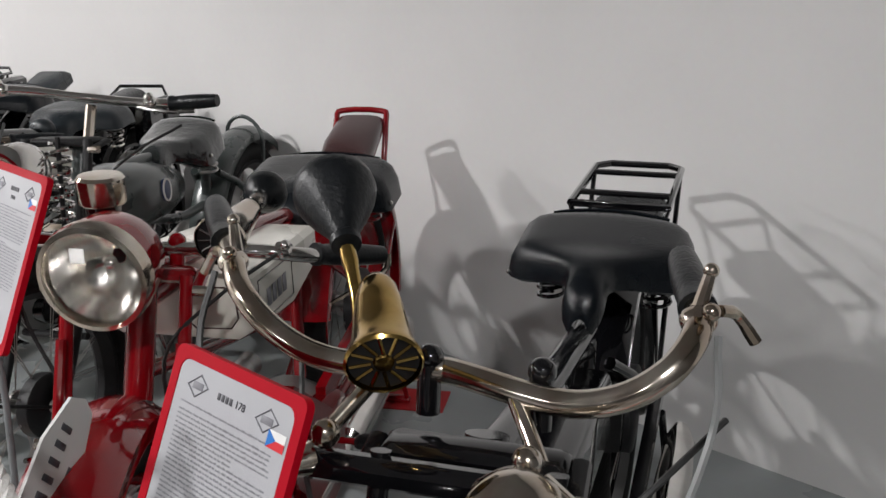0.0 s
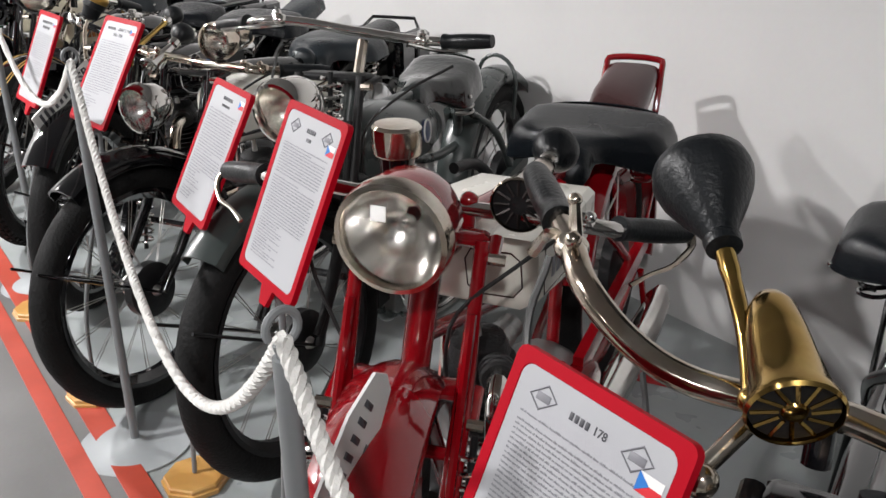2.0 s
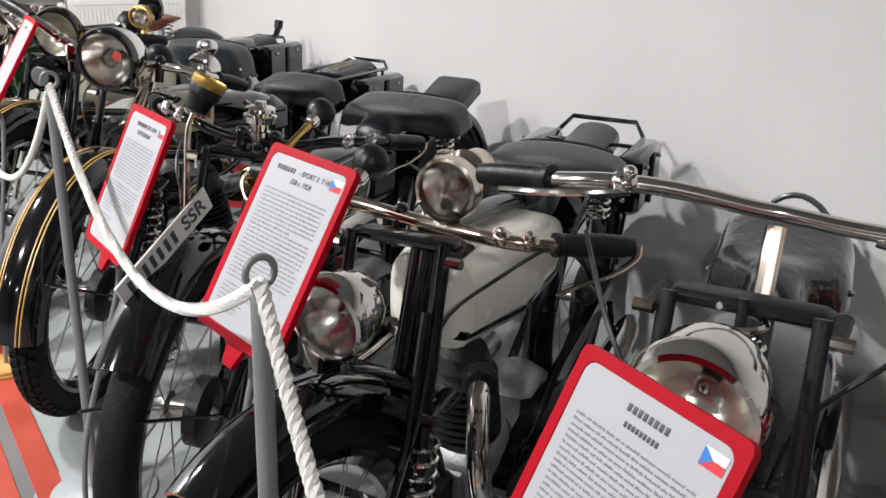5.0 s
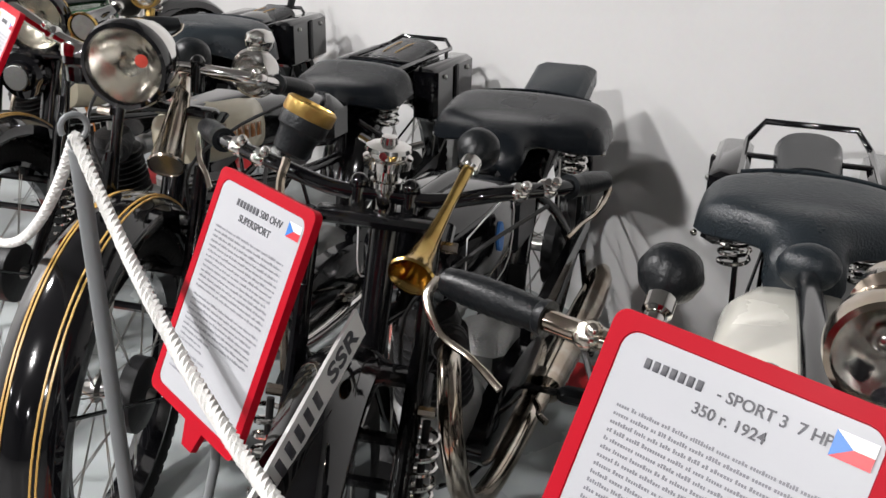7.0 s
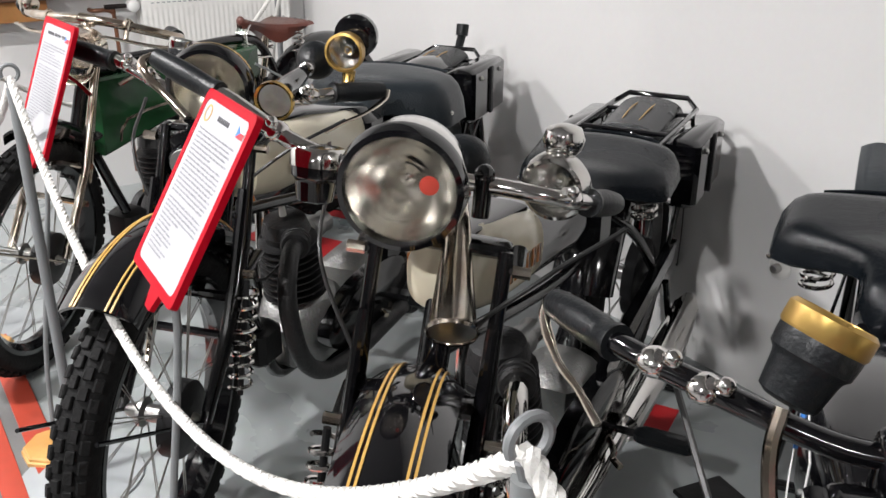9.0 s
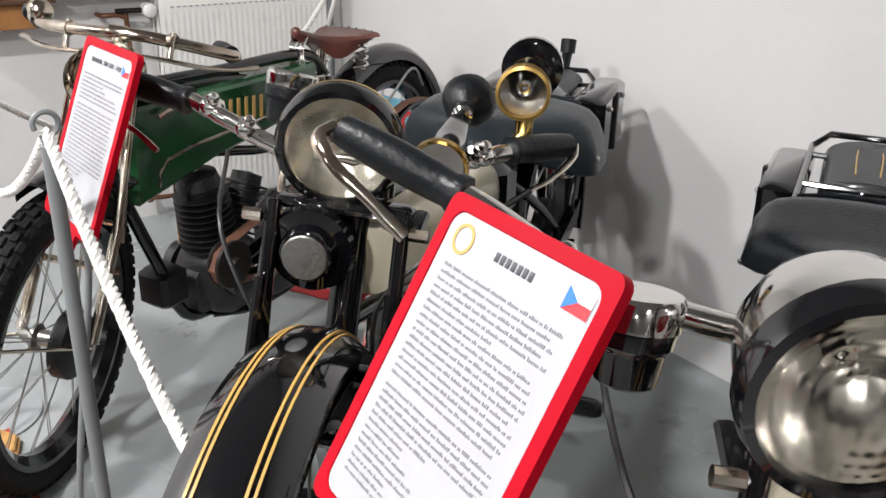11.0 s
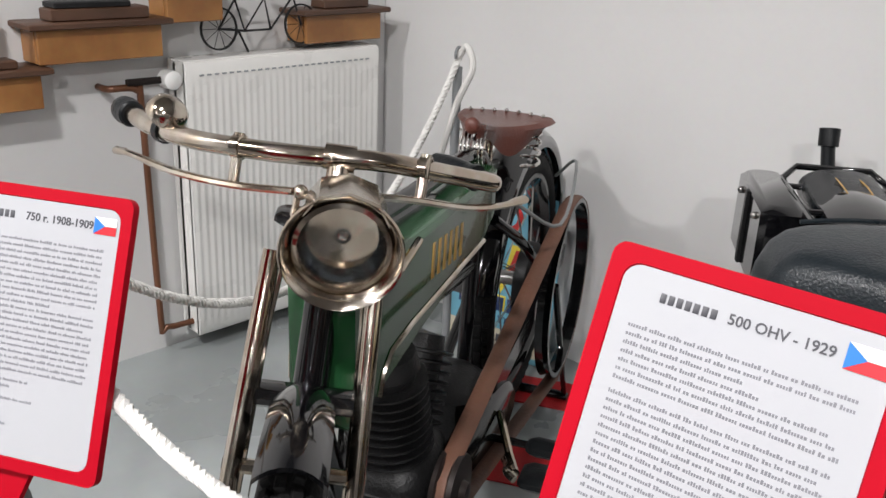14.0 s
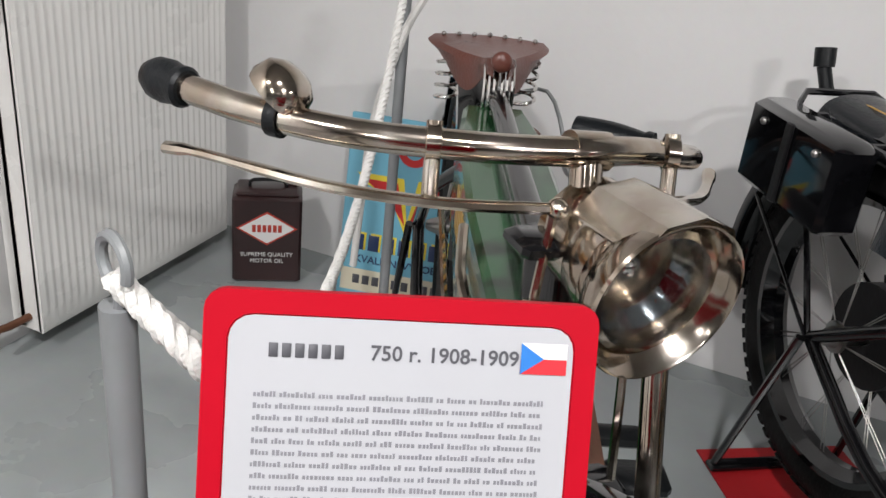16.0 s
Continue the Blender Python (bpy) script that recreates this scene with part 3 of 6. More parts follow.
def motorcycle(label, px, py, ang, **o):
    S = dict(k=1.05, paint=FRAME, guard=BLACK, steer=0, r=0.335, tw=0.075, rear=-1.0, fx=0.33, rim=BLACK, tread=0.0, fork="girder", fork_mat=None, lift=0.03, headz=0.86, top=0.78, spring=CHROME,
             guard_front=(-12, 165), guard_w=0.115, lining=None, engine=ALLOY, crown=0.024)
    S.update(o)
    bike = thing("motorcycle", label, "motorcycle", pose(px, py, 0, 0, 0, ang - 90) @ Matrix.Diagonal((S["k"], S["k"], S["k"], 1)), "row of vintage motorcycles")
    P, FM = S["paint"], S["fork_mat"] or S["paint"]
    r, tw, fx, rx, H = S["r"], S["tw"], S["fx"], S["rear"], S["headz"]
    St = pose(0, 0, 0.86) @ Matrix.Rotation(radians(S["steer"]), 4, Vector((-math.sin(radians(19)), 0, math.cos(radians(19))))) @ pose(0, 0, -0.86)      # turn about the raked steering axis
    lz = S["lift"]
    # wheels
    wheel(bike, St @ Matrix.Translation((fx, 0, r + 0.002)), r, tw, S["rim"], S["tread"], drum=0.075)
    wheel(bike, Matrix.Translation((rx, 0, r + lz)), r, tw, S["rim"], S["tread"], drum=0.1)
    # frame
    part("head_tube", Geo().rod((-0.005, 0, H - 0.02), (0.075, 0, H - 0.25), 0.024, 14), P, bike)
    part("top_tube", Geo().tube([(0.0, 0, S["top"]), (-0.35, 0, S["top"] - 0.02), (-0.66, 0, 0.66)], 0.016, 12, 4), P, bike)
    part("tank_rail", Geo().tube([(0.05, 0, H - 0.19), (-0.4, 0, 0.56), (-0.64, 0, 0.54)], 0.014, 10, 3), P, bike)
    part("down_tube", Geo().tube([(0.075, 0, H - 0.24), (-0.03, 0, 0.36), (-0.1, 0, 0.2), (-0.2, 0, 0.17)], 0.016, 12, 4), P, bike)
    part("seat_tube", Geo().rod((-0.66, 0, 0.68), (-0.62, 0, 0.2), 0.016, 12), P, bike)
    for s in (-1, 1):
        part("cradle_tube", Geo().tube([(-0.18, s * 0.02, 0.17), (-0.3, s * 0.08, 0.165), (-0.62, s * 0.08, 0.19)], 0.012, 8, 3), P, bike)
        part("chain_stay", Geo().tube([(-0.6, s * 0.06, 0.22), (-0.8, s * 0.085, 0.27), (rx, s * 0.09, r + lz)], 0.013, 10, 3), P, bike)
        part("seat_stay", Geo().tube([(-0.66, s * 0.04, 0.64), (-0.78, s * 0.08, 0.55), (rx, s * 0.09, r + lz)], 0.012, 10, 3), P, bike)
    # fork
    slim = S["fork"] == "slim"
    fk = part("fork", Geo(St).box((0.05, 0, H - 0.012), (0.045, 0.14 if slim else 0.19, 0.018), bev=0.006), P if slim else FM, bike, "girder fork")
    part("lower_yoke", Geo(St).box((0.115, 0, H - 0.235), (0.045, 0.16 if slim else 0.19, 0.024), bev=0.008), P if slim else FM, fk)
    for s in () if slim else (-1, 1):
        part("fork_leg", Geo(St).tube([(0.085, s * 0.088, H - 0.0), (0.175, s * 0.09, H - 0.27), (fx, s * 0.085, r)], [0.011, 0.014, 0.016, 0.014, 0.011], 10, 3), FM, fk)
        part("fork_stay", Geo(St).tube([(0.14, s * 0.088, H - 0.09), (0.235, s * 0.09, 0.5), (fx + 0.005, s * 0.088, r + 0.03)], 0.008, 8, 3), FM, fk)
        part("link", Geo(St).tube([(0.04, s * 0.105, H - 0.012), (0.1, s * 0.105, H - 0.02)], 0.011, 8, flat=0.6), FM, fk)
        part("link", Geo(St).tube([(0.1, s * 0.105, H - 0.235), (0.175, s * 0.105, H - 0.25)], 0.011, 8, flat=0.6), FM, fk)
        part("pivot_bolt", Geo(St).rod((0.1, s * 0.1, H - 0.02), (0.1, s * 0.125, H - 0.02), 0.009), NICKEL, fk)
        part("pivot_bolt", Geo(St).rod((0.175, s * 0.1, H - 0.25), (0.175, s * 0.125, H - 0.25), 0.009), NICKEL, fk)
    if slim:
        part("steering_column", Geo(St).tube([(0.02, 0, H), (0.1, 0, H - 0.24), (0.16, 0, H - 0.36)], 0.02, 14), P, fk)
    part("crossbar", Geo(St).rod((0.185, -0.09, H - 0.3), (0.185, 0.09, H - 0.3), 0.01), FM, fk)
    part("crossbar", Geo(St).rod((0.215, -0.09, 0.46), (0.215, 0.09, 0.46), 0.009), FM, fk)
    if S["fork"] == "centre":
        spring_pair(fk, St, 0.12, 0, H - 0.22, H - 0.01, 0.028, 0.005, 8, S["spring"], dx=-0.04)
    elif not slim:
        spring_pair(fk, St, 0.235, 0.115, H - 0.47, H - 0.27, 0.021, 0.004, 9, S["spring"], dx=-0.045)
    # mudguards
    a0, a1 = S["guard_front"]
    gw, cr = S["guard_w"], S["crown"]
    mg = part("front_mudguard", mudguard_geo(St, fx, r, r + 0.026, a0, a1, gw, cr), S["guard"], bike, "enamelled front mudguard")
    mr = part("rear_mudguard", mudguard_geo(None, rx, r + lz, r + 0.03, 15, 196, gw + 0.01, cr), S["guard"], bike, "enamelled rear mudguard")
    if S["lining"]:
        for y in (-gw * 0.26, -gw * 0.2, gw * 0.2, gw * 0.26):
            part("lining", strip_on_guard(St, fx, r, r + 0.026, a0, a1, y, 0.0032, cr, gw), S["lining"], mg, "gold lining")
    for s in (-1, 1):
        part("guard_stay", Geo(St).tube([(fx, s * 0.08, r), (fx + (r + 0.03) * math.cos(radians(28)), s * gw * 0.5, r + (r + 0.03) * math.sin(radians(28)))], 0.004, 6), FM, mg)
        part("guard_stay", Geo().tube([(rx, s * 0.1, r + lz), (rx - (r + 0.03) * math.cos(radians(25)), s * gw * 0.5, r + lz + (r + 0.03) * math.sin(radians(25)))], 0.004, 6), P, mr)
    # engine
    E = S["engine"]
    cc = part("crankcase", Geo(Matrix.Translation((-0.24, 0, 0.27)) @ ROT_Y).lathe([(0.02, -0.095), (0.07, -0.09), (0.105, -0.06), (0.112, -0.03), (0.112, 0.03), (0.105, 0.06), (0.07, 0.09), (0.02, 0.095)], n=30).box((0.02, 0.02, 0), (0.2, 0.12, 0.1), bev=0.02), E, bike, "cast engine crankcase")
    cyl = Geo(Matrix.Translation((-0.215, 0, 0.36)) @ Matrix.Rotation(radians(9), 4, "Y"))
    prof = [(0.05, -0.02)]
    for i in range(9):
        z = i * 0.017
        prof += [(0.05, z), (0.078 - 0.001 * i, z + 0.002), (0.078 - 0.001 * i, z + 0.006), (0.05, z + 0.008)]
    prof += [(0.052, 0.16), (0.058, 0.165), (0.05, 0.195), (0.02, 0.205)]
    cyl.lathe(prof, n=24)
    part("finned_cylinder", cyl, IRON, cc, "black finned cylinder")
    part("timing_cover", Geo(Matrix.Translation((-0.2, -0.1, 0.285)) @ ROT_Y).lathe([(0.01, -0.022), (0.045, -0.02), (0.06, -0.008), (0.06, 0.02)], n=24), E, cc)
    part("magneto", Geo().box((-0.06, -0.02, 0.29), (0.09, 0.1, 0.1), bev=0.015), MATT, cc)
    part("pushrod_tube", Geo().rod((-0.24, -0.085, 0.34), (-0.2, -0.06, 0.57), 0.008).rod((-0.19, -0.085, 0.34), (-0.17, -0.06, 0.57), 0.008), CHROME, cc)
    part("carburettor", Geo(Matrix.Translation((-0.34, -0.02, 0.47)) @ ROT_X).lathe([(0.014, 0.06), (0.018, 0.02), (0.03, 0.018), (0.03, -0.02), (0.022, -0.03), (0.028, -0.06)], n=16).ball((0.0, -0.045, 0), 0.02), ALLOY, cc)
    part("spark_plug", Geo().tube([(-0.18, 0.0, 0.56), (-0.175, 0.0, 0.6)], [0.009, 0.006], 8), WHITEP, cc)
    part("gearbox", Geo().box((-0.52, 0, 0.28), (0.17, 0.15, 0.15), bev=0.03), E, bike, "cast gearbox")
    part("primary_case", Geo(Matrix.Translation((0, 0.105, 0))).loft([[(-0.38 + math.cos(a) * (0.22 + q) - (0.0 if math.cos(a) > 0 else 0.02), yy, 0.275 + math.sin(a) * (0.085 + q)) for a in (2 * math.pi * j / 30 for j in range(30))] for yy, q in ((-0.02, 0), (0.012, 0), (0.02, -0.015))]), P, bike, "primary chain case")
    part("chain_guard", Geo(Matrix.Translation((0, 0.1, 0))).loft([[(x, yy, z) for x, z in ((-0.5, 0.37), (-0.5, 0.32), (rx - 0.06, r + lz + 0.04), (rx - 0.08, r + lz + 0.085))] for yy in (-0.012, 0.012)]), P, bike)
    if o.get("exhaust", True):
        em = o.get("exhaust_mat", CHROME)
        ex = part("exhaust_pipe", Geo().tube([(-0.16, 0.05, 0.52), (-0.05, 0.09, 0.51), (0.01, 0.12, 0.42), (-0.04, 0.13, 0.27), (-0.2, 0.135, 0.2), (-0.55, 0.14, 0.2)], 0.021, 12, 6), em, bike, "plated exhaust pipe")
        part("silencer", Geo().tube([(-0.53, 0.14, 0.2), (-0.6, 0.14, 0.205), (-0.95, 0.15, 0.24), (-1.12, 0.15, 0.27)], [0.024, 0.038, 0.04, 0.04, 0.036, 0.02], 14, 3), em, ex, "silencer")
        part("finned_nut", Geo(Matrix.Translation((-0.13, 0.06, 0.52)) @ face_to((1, 0.5, 0))).lathe([(0.022, -0.02), (0.034, -0.018), (0.034, -0.01), (0.026, -0.006), (0.034, -0.002), (0.034, 0.006), (0.026, 0.01), (0.034, 0.014), (0.03, 0.02)], n=18), IRON, ex)
    # footrests, stand, floor mat
    for s in (-1, 1):
        fr = part("footrest", Geo().rod((-0.46, s * 0.1, 0.26), (-0.46, s * 0.2, 0.26), 0.008), P, bike)
        part("footrest_rubber", Geo(Matrix.Translation((-0.46, s * 0.25, 0.26))).box((0, 0, 0), (0.04, 0.12, 0.034), bev=0.01), RUBBER, fr)
    part("brake_pedal", Geo().tube([(-0.45, 0.14, 0.24), (-0.38, 0.17, 0.26), (-0.3, 0.19, 0.3), (-0.28, 0.21, 0.3)], 0.007, 8, 4), NICKEL, bike)
    if o.get("stand", True):
        stn = part("rear_stand", Geo().tube([(rx, -0.11, r + lz), (rx - 0.1, -0.14, 0.02), (rx - 0.1, 0.14, 0.02), (rx, 0.11, r + lz)], 0.009, 8), P, bike, "tubular rear stand")
        part("stand_foot", Geo().box((rx - 0.1, 0, 0.012), (0.03, 0.3, 0.012), bev=0.003), P, stn)
    # cables
    if not o.get("cables", True):
        return bike, St, S
    g1 = Geo().tube([(-0.05, 0.24, H + 0.01), (0.06, 0.16, H - 0.04), (0.09, 0.07, H - 0.14), (0.0, 0.04, H - 0.35), (-0.2, 0.03, 0.5)], 0.0035, 6, 5)
    part("cable", g1, CABLE, bike)
    part("cable", Geo().tube([(-0.05, -0.24, H + 0.01), (0.1, -0.16, H - 0.06), (0.13, -0.07, H - 0.22), (0.04, -0.05, H - 0.5)], 0.0035, 6, 5), CABLE, bike)
    return bike, St, S


def handlebar(bike, St, pts, r=0.0125, material=BLACK, clamp=MATT, clamps=(0.04,), label="handlebar", right=None):
    """Bar from points of its left half (y > 0), mirrored unless the right half is given."""
    left = [Vector(q) for q in pts]
    full = ([Vector(q) for q in right[::-1]] if right else [Vector((q.x, -q.y, q.z)) for q in left[::-1]]) + left
    hb = part("handlebar", Geo(St).tube(full, r, 12, 6), material, bike, label)
    for c in clamps:
        for s in (-1, 1):
            part("bar_clamp", Geo(St).tube([(left[0].x + 0.012, s * c, left[0].z - 0.045), (left[0].x, s * c, left[0].z + 0.016)], 0.013, 10).ball((left[0].x, s * c, left[0].z + 0.014), 0.015), clamp, hb)
    return hb


def bracketed_bar_fittings(bike, St, p, material=CHROME):
    """Small lever and clip fittings on a bar at the point p."""
    f = part("bar_fitting", Geo(St).ball(p, 0.019, sx=1.0, sz=0.8).rod((p[0] - 0.02, p[1], p[2]), (p[0] + 0.02, p[1], p[2] + 0.018), 0.006).ball((p[0] + 0.025, p[1] + 0.012, p[2] + 0.02), 0.009), material, bike, "plated control fitting")
    return f


def saddle(bike, m, length=0.3, half=0.165, nose=0.04, material=LEATHER, spring_mat=MATT, springs=True, **k):
    sd = part("saddle", saddle_geo(m, length, half, nose, **k), material, bike, "sprung leather saddle")
    part("piping", Geo(m).tube([(-length * 0.98, y, -0.012 - 0.03 * abs(y / half) ** 2.2 + 0.026) for y in (q * half * 0.66 / 5 for q in range(-5, 6))], 0.004, 6), material, sd)
    part("saddle_frame", Geo(m).tube([(-0.02, 0, -0.05), (-length * 0.5, 0.0, -0.06), (-length * 0.8, half * 0.55, -0.06)], 0.007, 8).tube([(-length * 0.5, 0, -0.06), (-length * 0.8, -half * 0.55, -0.06)], 0.007, 8), MATT, sd)
    if springs:
        for s in (-1, 1):
            part("saddle_spring", Geo(m).coil((-length * 0.78, s * half * 0.6, -0.15), (-length * 0.78, s * half * 0.6, -0.045), 0.026, 0.004, 6), spring_mat, sd, "coil spring")
    part("bolt", Geo(m).ball((-length * 0.55, half * 0.985, -0.075), 0.006, n=8), CHROME, sd)
    part("bolt", Geo(m).ball((-length * 0.55, -half * 0.985, -0.075), 0.006, n=8), CHROME, sd)
    return sd


def cylinder_gauge(bike, m, r, h, body, band, face=DIAL):
    """Upright round gauge or cap on a stalk, axis z of m."""
    gsp = part("gauge", Geo(m).lathe([(r * 0.55, -h * 0.95), (r * 0.72, -h * 0.9), (r * 0.82, -h * 0.55), (r * 0.86, -h * 0.5), (r * 0.97, -h * 0.45), (r, -h * 0.3), (r, -0.01), (r * 0.9, -0.004)], n=28), body, bike, "round gauge on a stalk")
    part("band", Geo(m).lathe([(r * 1.0, -0.018), (r * 1.05, -0.015), (r * 1.05, 0.002), (r * 0.94, 0.006), (r * 0.9, 0.0)], n=28, loop=True), band, gsp)
    part("face", Geo(m).lathe([(r * 0.92, -0.004), (r * 0.6, 0.001), (0.001, 0.002)], n=24), face, gsp)
    return gsp


def toolbox(bike, m, size, material=BLACK):
    tb = part("toolbox", Geo(m).box((0, 0, 0), size, bev=0.012), material, bike, "pannier toolbox")
    part("lid_strap", Geo(m).box((0, math.copysign(size[1] / 2 + 0.003, m.translation.y), 0.0), (0.02, 0.008, size[2] * 0.9), bev=0.002), MATT, tb)
    for q in (-0.3, 0.3):
        part("stud", Geo(m).ball((q * size[0], math.copysign(size[1] / 2 + 0.002, m.translation.y), size[2] * 0.3), 0.007, n=8), STEEL, tb)
    return tb


def tank_text(bike, m, count, w, h, material, parent):
    return tagged(part("maker_name", letter_bars(count, w, h, m), material, parent, "plain bars of gold lettering"), kind="stuff")


def side(y, x, z, pitch=0):
    """Pose on the flank at height z: local x runs along the bike, local y up, facing outwards."""
    s = 1 if y > 0 else -1
    return Matrix.Translation((x, y, z)) @ Matrix(((-s, 0, 0, 0), (0, 0, s, 0), (0, 1, 0, 0), (0, 0, 0, 1))) @ Matrix.Rotation(radians(pitch) * -s, 4, "Z")


# the first: black, nickel bar, brass horn
A, St, S = motorcycle("black vintage motorcycle with nickel handlebar and brass bulb horn", -0.069, 0.896, 23, k=1.022, steer=4, guard_front=(10, 165), rear=-1.03, r=0.325, headz=0.88, fork="girder")
St = St @ Matrix.Translation((0, -0.04, 0))
hb = handlebar(A, None, [(0.0, -0.03, 0.93), (0.03, 0.08, 0.928), (0.034, 0.14, 0.942), (0.024, 0.182, 0.968), (-0.008, 0.203, 0.99), (-0.055, 0.205, 1.0), (-0.16, 0.186, 1.006)], 0.0145, NICKEL, BLACK, (0.06,), "tarnished nickel handlebar", [(0.0, -0.06, 0.93), (0.01, -0.17, 0.932), (0.0, -0.24, 0.952), (-0.03, -0.3, 0.985), (-0.09, -0.345, 1.004), (-0.18, -0.415, 1.01)])
grip(A, (-0.065, 0.204, 1.001), (-0.2, 0.178, 1.008), 0.0175)
grip(A, (-0.12, -0.37, 1.007), (-0.24, -0.46, 1.016), 0.0175)
for fit_x, fit_y, s in ((-0.04, 0.206, 1), (-0.075, -0.335, -1)):
    bracketed_bar_fittings(A, None, (fit_x, fit_y, 1.0), NICKEL)
    part("lever", Geo().tube([(fit_x, fit_y + s * 0.02, 1.012), (fit_x - 0.015, fit_y + s * 0.035, 1.004), (fit_x - 0.02, fit_y + s * 0.055, 0.975)], [0.0065, 0.006, 0.007], 8, 3), NICKEL, hb)
    part("lever_ear", Geo().tube([(fit_x - 0.01, fit_y, 1.01), (fit_x - 0.022, fit_y + s * 0.008, 1.045)], [0.008, 0.006], 8).ball((fit_x - 0.022, fit_y + s * 0.008, 1.045), 0.008), NICKEL, hb)
    part("cable", Geo().tube([(fit_x + 0.01, fit_y + s * 0.02, 0.99), (fit_x + 0.06, fit_y + s * 0.02, 0.9), (0.08, fit_y * 0.8, 0.72), (0.05, s * 0.08, 0.55), (0.0, s * 0.05, 0.4)], 0.0042, 6, 6), GCABLE if s > 0 else CABLE, A)
def along(a, b):
    """Pose at b whose z runs from a to b."""
    return Matrix.Translation(b) @ face_to(Vector(b) - Vector(a))


ah = along((-0.02, -0.126, 1.024), (0.1, -0.07, 0.98))
horn = part("bulb_horn", Geo(ah).lathe([(0.036, 0.0), (0.0385, -0.003), (0.0375, -0.009), (0.033, -0.018), (0.0285, -0.05), (0.025, -0.085), (0.021, -0.112), (0.014, -0.126), (0.005, -0.132), (0.001, -0.133)], n=32, caps=False), BRASS, A, "brass bulb horn with pear-shaped rubber ball")
part("grille", Geo(ah).lathe([(0.002, -0.004), (0.0345, -0.006), (0.0345, -0.01), (0.002, -0.008)], n=28), MATT, horn)
g = Geo(ah)
for i in range(12):
    a = i * math.pi / 6
    g.tube([(0.012 * math.cos(a), 0.012 * math.sin(a), -0.004), (0.033 * math.cos(a + 0.12), 0.033 * math.sin(a + 0.12), -0.005)], 0.002, 5)
g.lathe([(0.001, -0.001), (0.009, -0.002), (0.011, -0.005)], n=16)
part("grille_mesh", g, BRASS, horn)
part("horn_tube", Geo().tube([(0.075, -0.108, 0.968), (0.02, -0.13, 0.993), (-0.02, -0.152, 1.016), (-0.05, -0.172, 1.038)], [0.0075, 0.0075, 0.008, 0.0095], 10, 4).ball((0.075, -0.108, 0.968), 0.012), BRASS, horn, "brass horn tube")
part("rubber_ball", Geo(along((-0.14, -0.228, 1.085), (-0.055, -0.175, 1.042))).lathe([(0.011, 0.004), (0.017, 0.002), (0.018, -0.008), (0.015, -0.012), (0.022, -0.028), (0.034, -0.05), (0.046, -0.076), (0.05, -0.092), (0.048, -0.106), (0.036, -0.12), (0.018, -0.127), (0.001, -0.129)], n=28), RUBBER, horn, "black pear-shaped rubber ball")
headlamp(A, St @ pose(0.225, 0.105, 0.84), 0.07, 0.1, NICKEL, NICKEL, GLASS, label="nickel acetylene lamp")
part("lamp_chimney", Geo(St @ Matrix.Translation((0.19, 0.105, 0.895))).lathe([(0.04, 0), (0.042, 0.02), (0.036, 0.022), (0.038, 0.03), (0.02, 0.045), (0.002, 0.05)], n=20), NICKEL, A)
part("fork_yoke", Geo(St).box((0.1, 0, 0.865), (0.03, 0.26, 0.03), bev=0.008).box((0.15, 0, 0.78), (0.06, 0.22, 0.12), bev=0.01), BLACK, A, "black fork yoke")
for s in (-1, 1):
    part("yoke_knob", Geo(St).tube([(0.1, s * 0.115, 0.87), (0.13, s * 0.15, 0.87)], [0.018, 0.012], 12).ball((0.1, s * 0.1, 0.9), 0.015), NICKEL, A)
    part("bar_stem", Geo(St).tube([(0.02, s * 0.07, 0.93), (0.08, s * 0.11, 0.885)], 0.009, 10), NICKEL, A)
part("amber_knob", Geo(St).ball((0.1, -0.15, 0.92), 0.016), AMBERW, A)
part("fuel_tank", body_loft(None, [(0.02, 0.66, 0.03, 0.02), (0.0, 0.66, 0.06, 0.075), (-0.3, 0.645, 0.065, 0.08), (-0.55, 0.61, 0.06, 0.07), (-0.6, 0.6, 0.03, 0.03)], 6), BLACK, A, "flat black tank")
part("backbone_tube", Geo().tube([(0.0, 0, 0.83), (-0.3, 0, 0.77), (-0.62, 0, 0.72)], 0.022, 14, 3), BLACK, A)
saddle(A, Matrix.Translation((-0.56, 0, 0.84)), 0.34, 0.17, 0.036, LEATHER, BLACK, skirt=0.055, crown=0.03, dip=0.0)
rear_rack(A, None, -1.0, -1.37, 0.2, 0.835, BLACK, 2, 0.0, 0.0085)
part("pillion_pad", body_loft(Matrix.Translation((-1.13, 0, 0.755)), [(0.12, -0.01, 0.05, 0.01), (0.1, 0, 0.08, 0.03), (-0.1, 0.01, 0.085, 0.035), (-0.13, 0, 0.06, 0.012)], 3), LEATHER, A, "dark leather pillion pad")

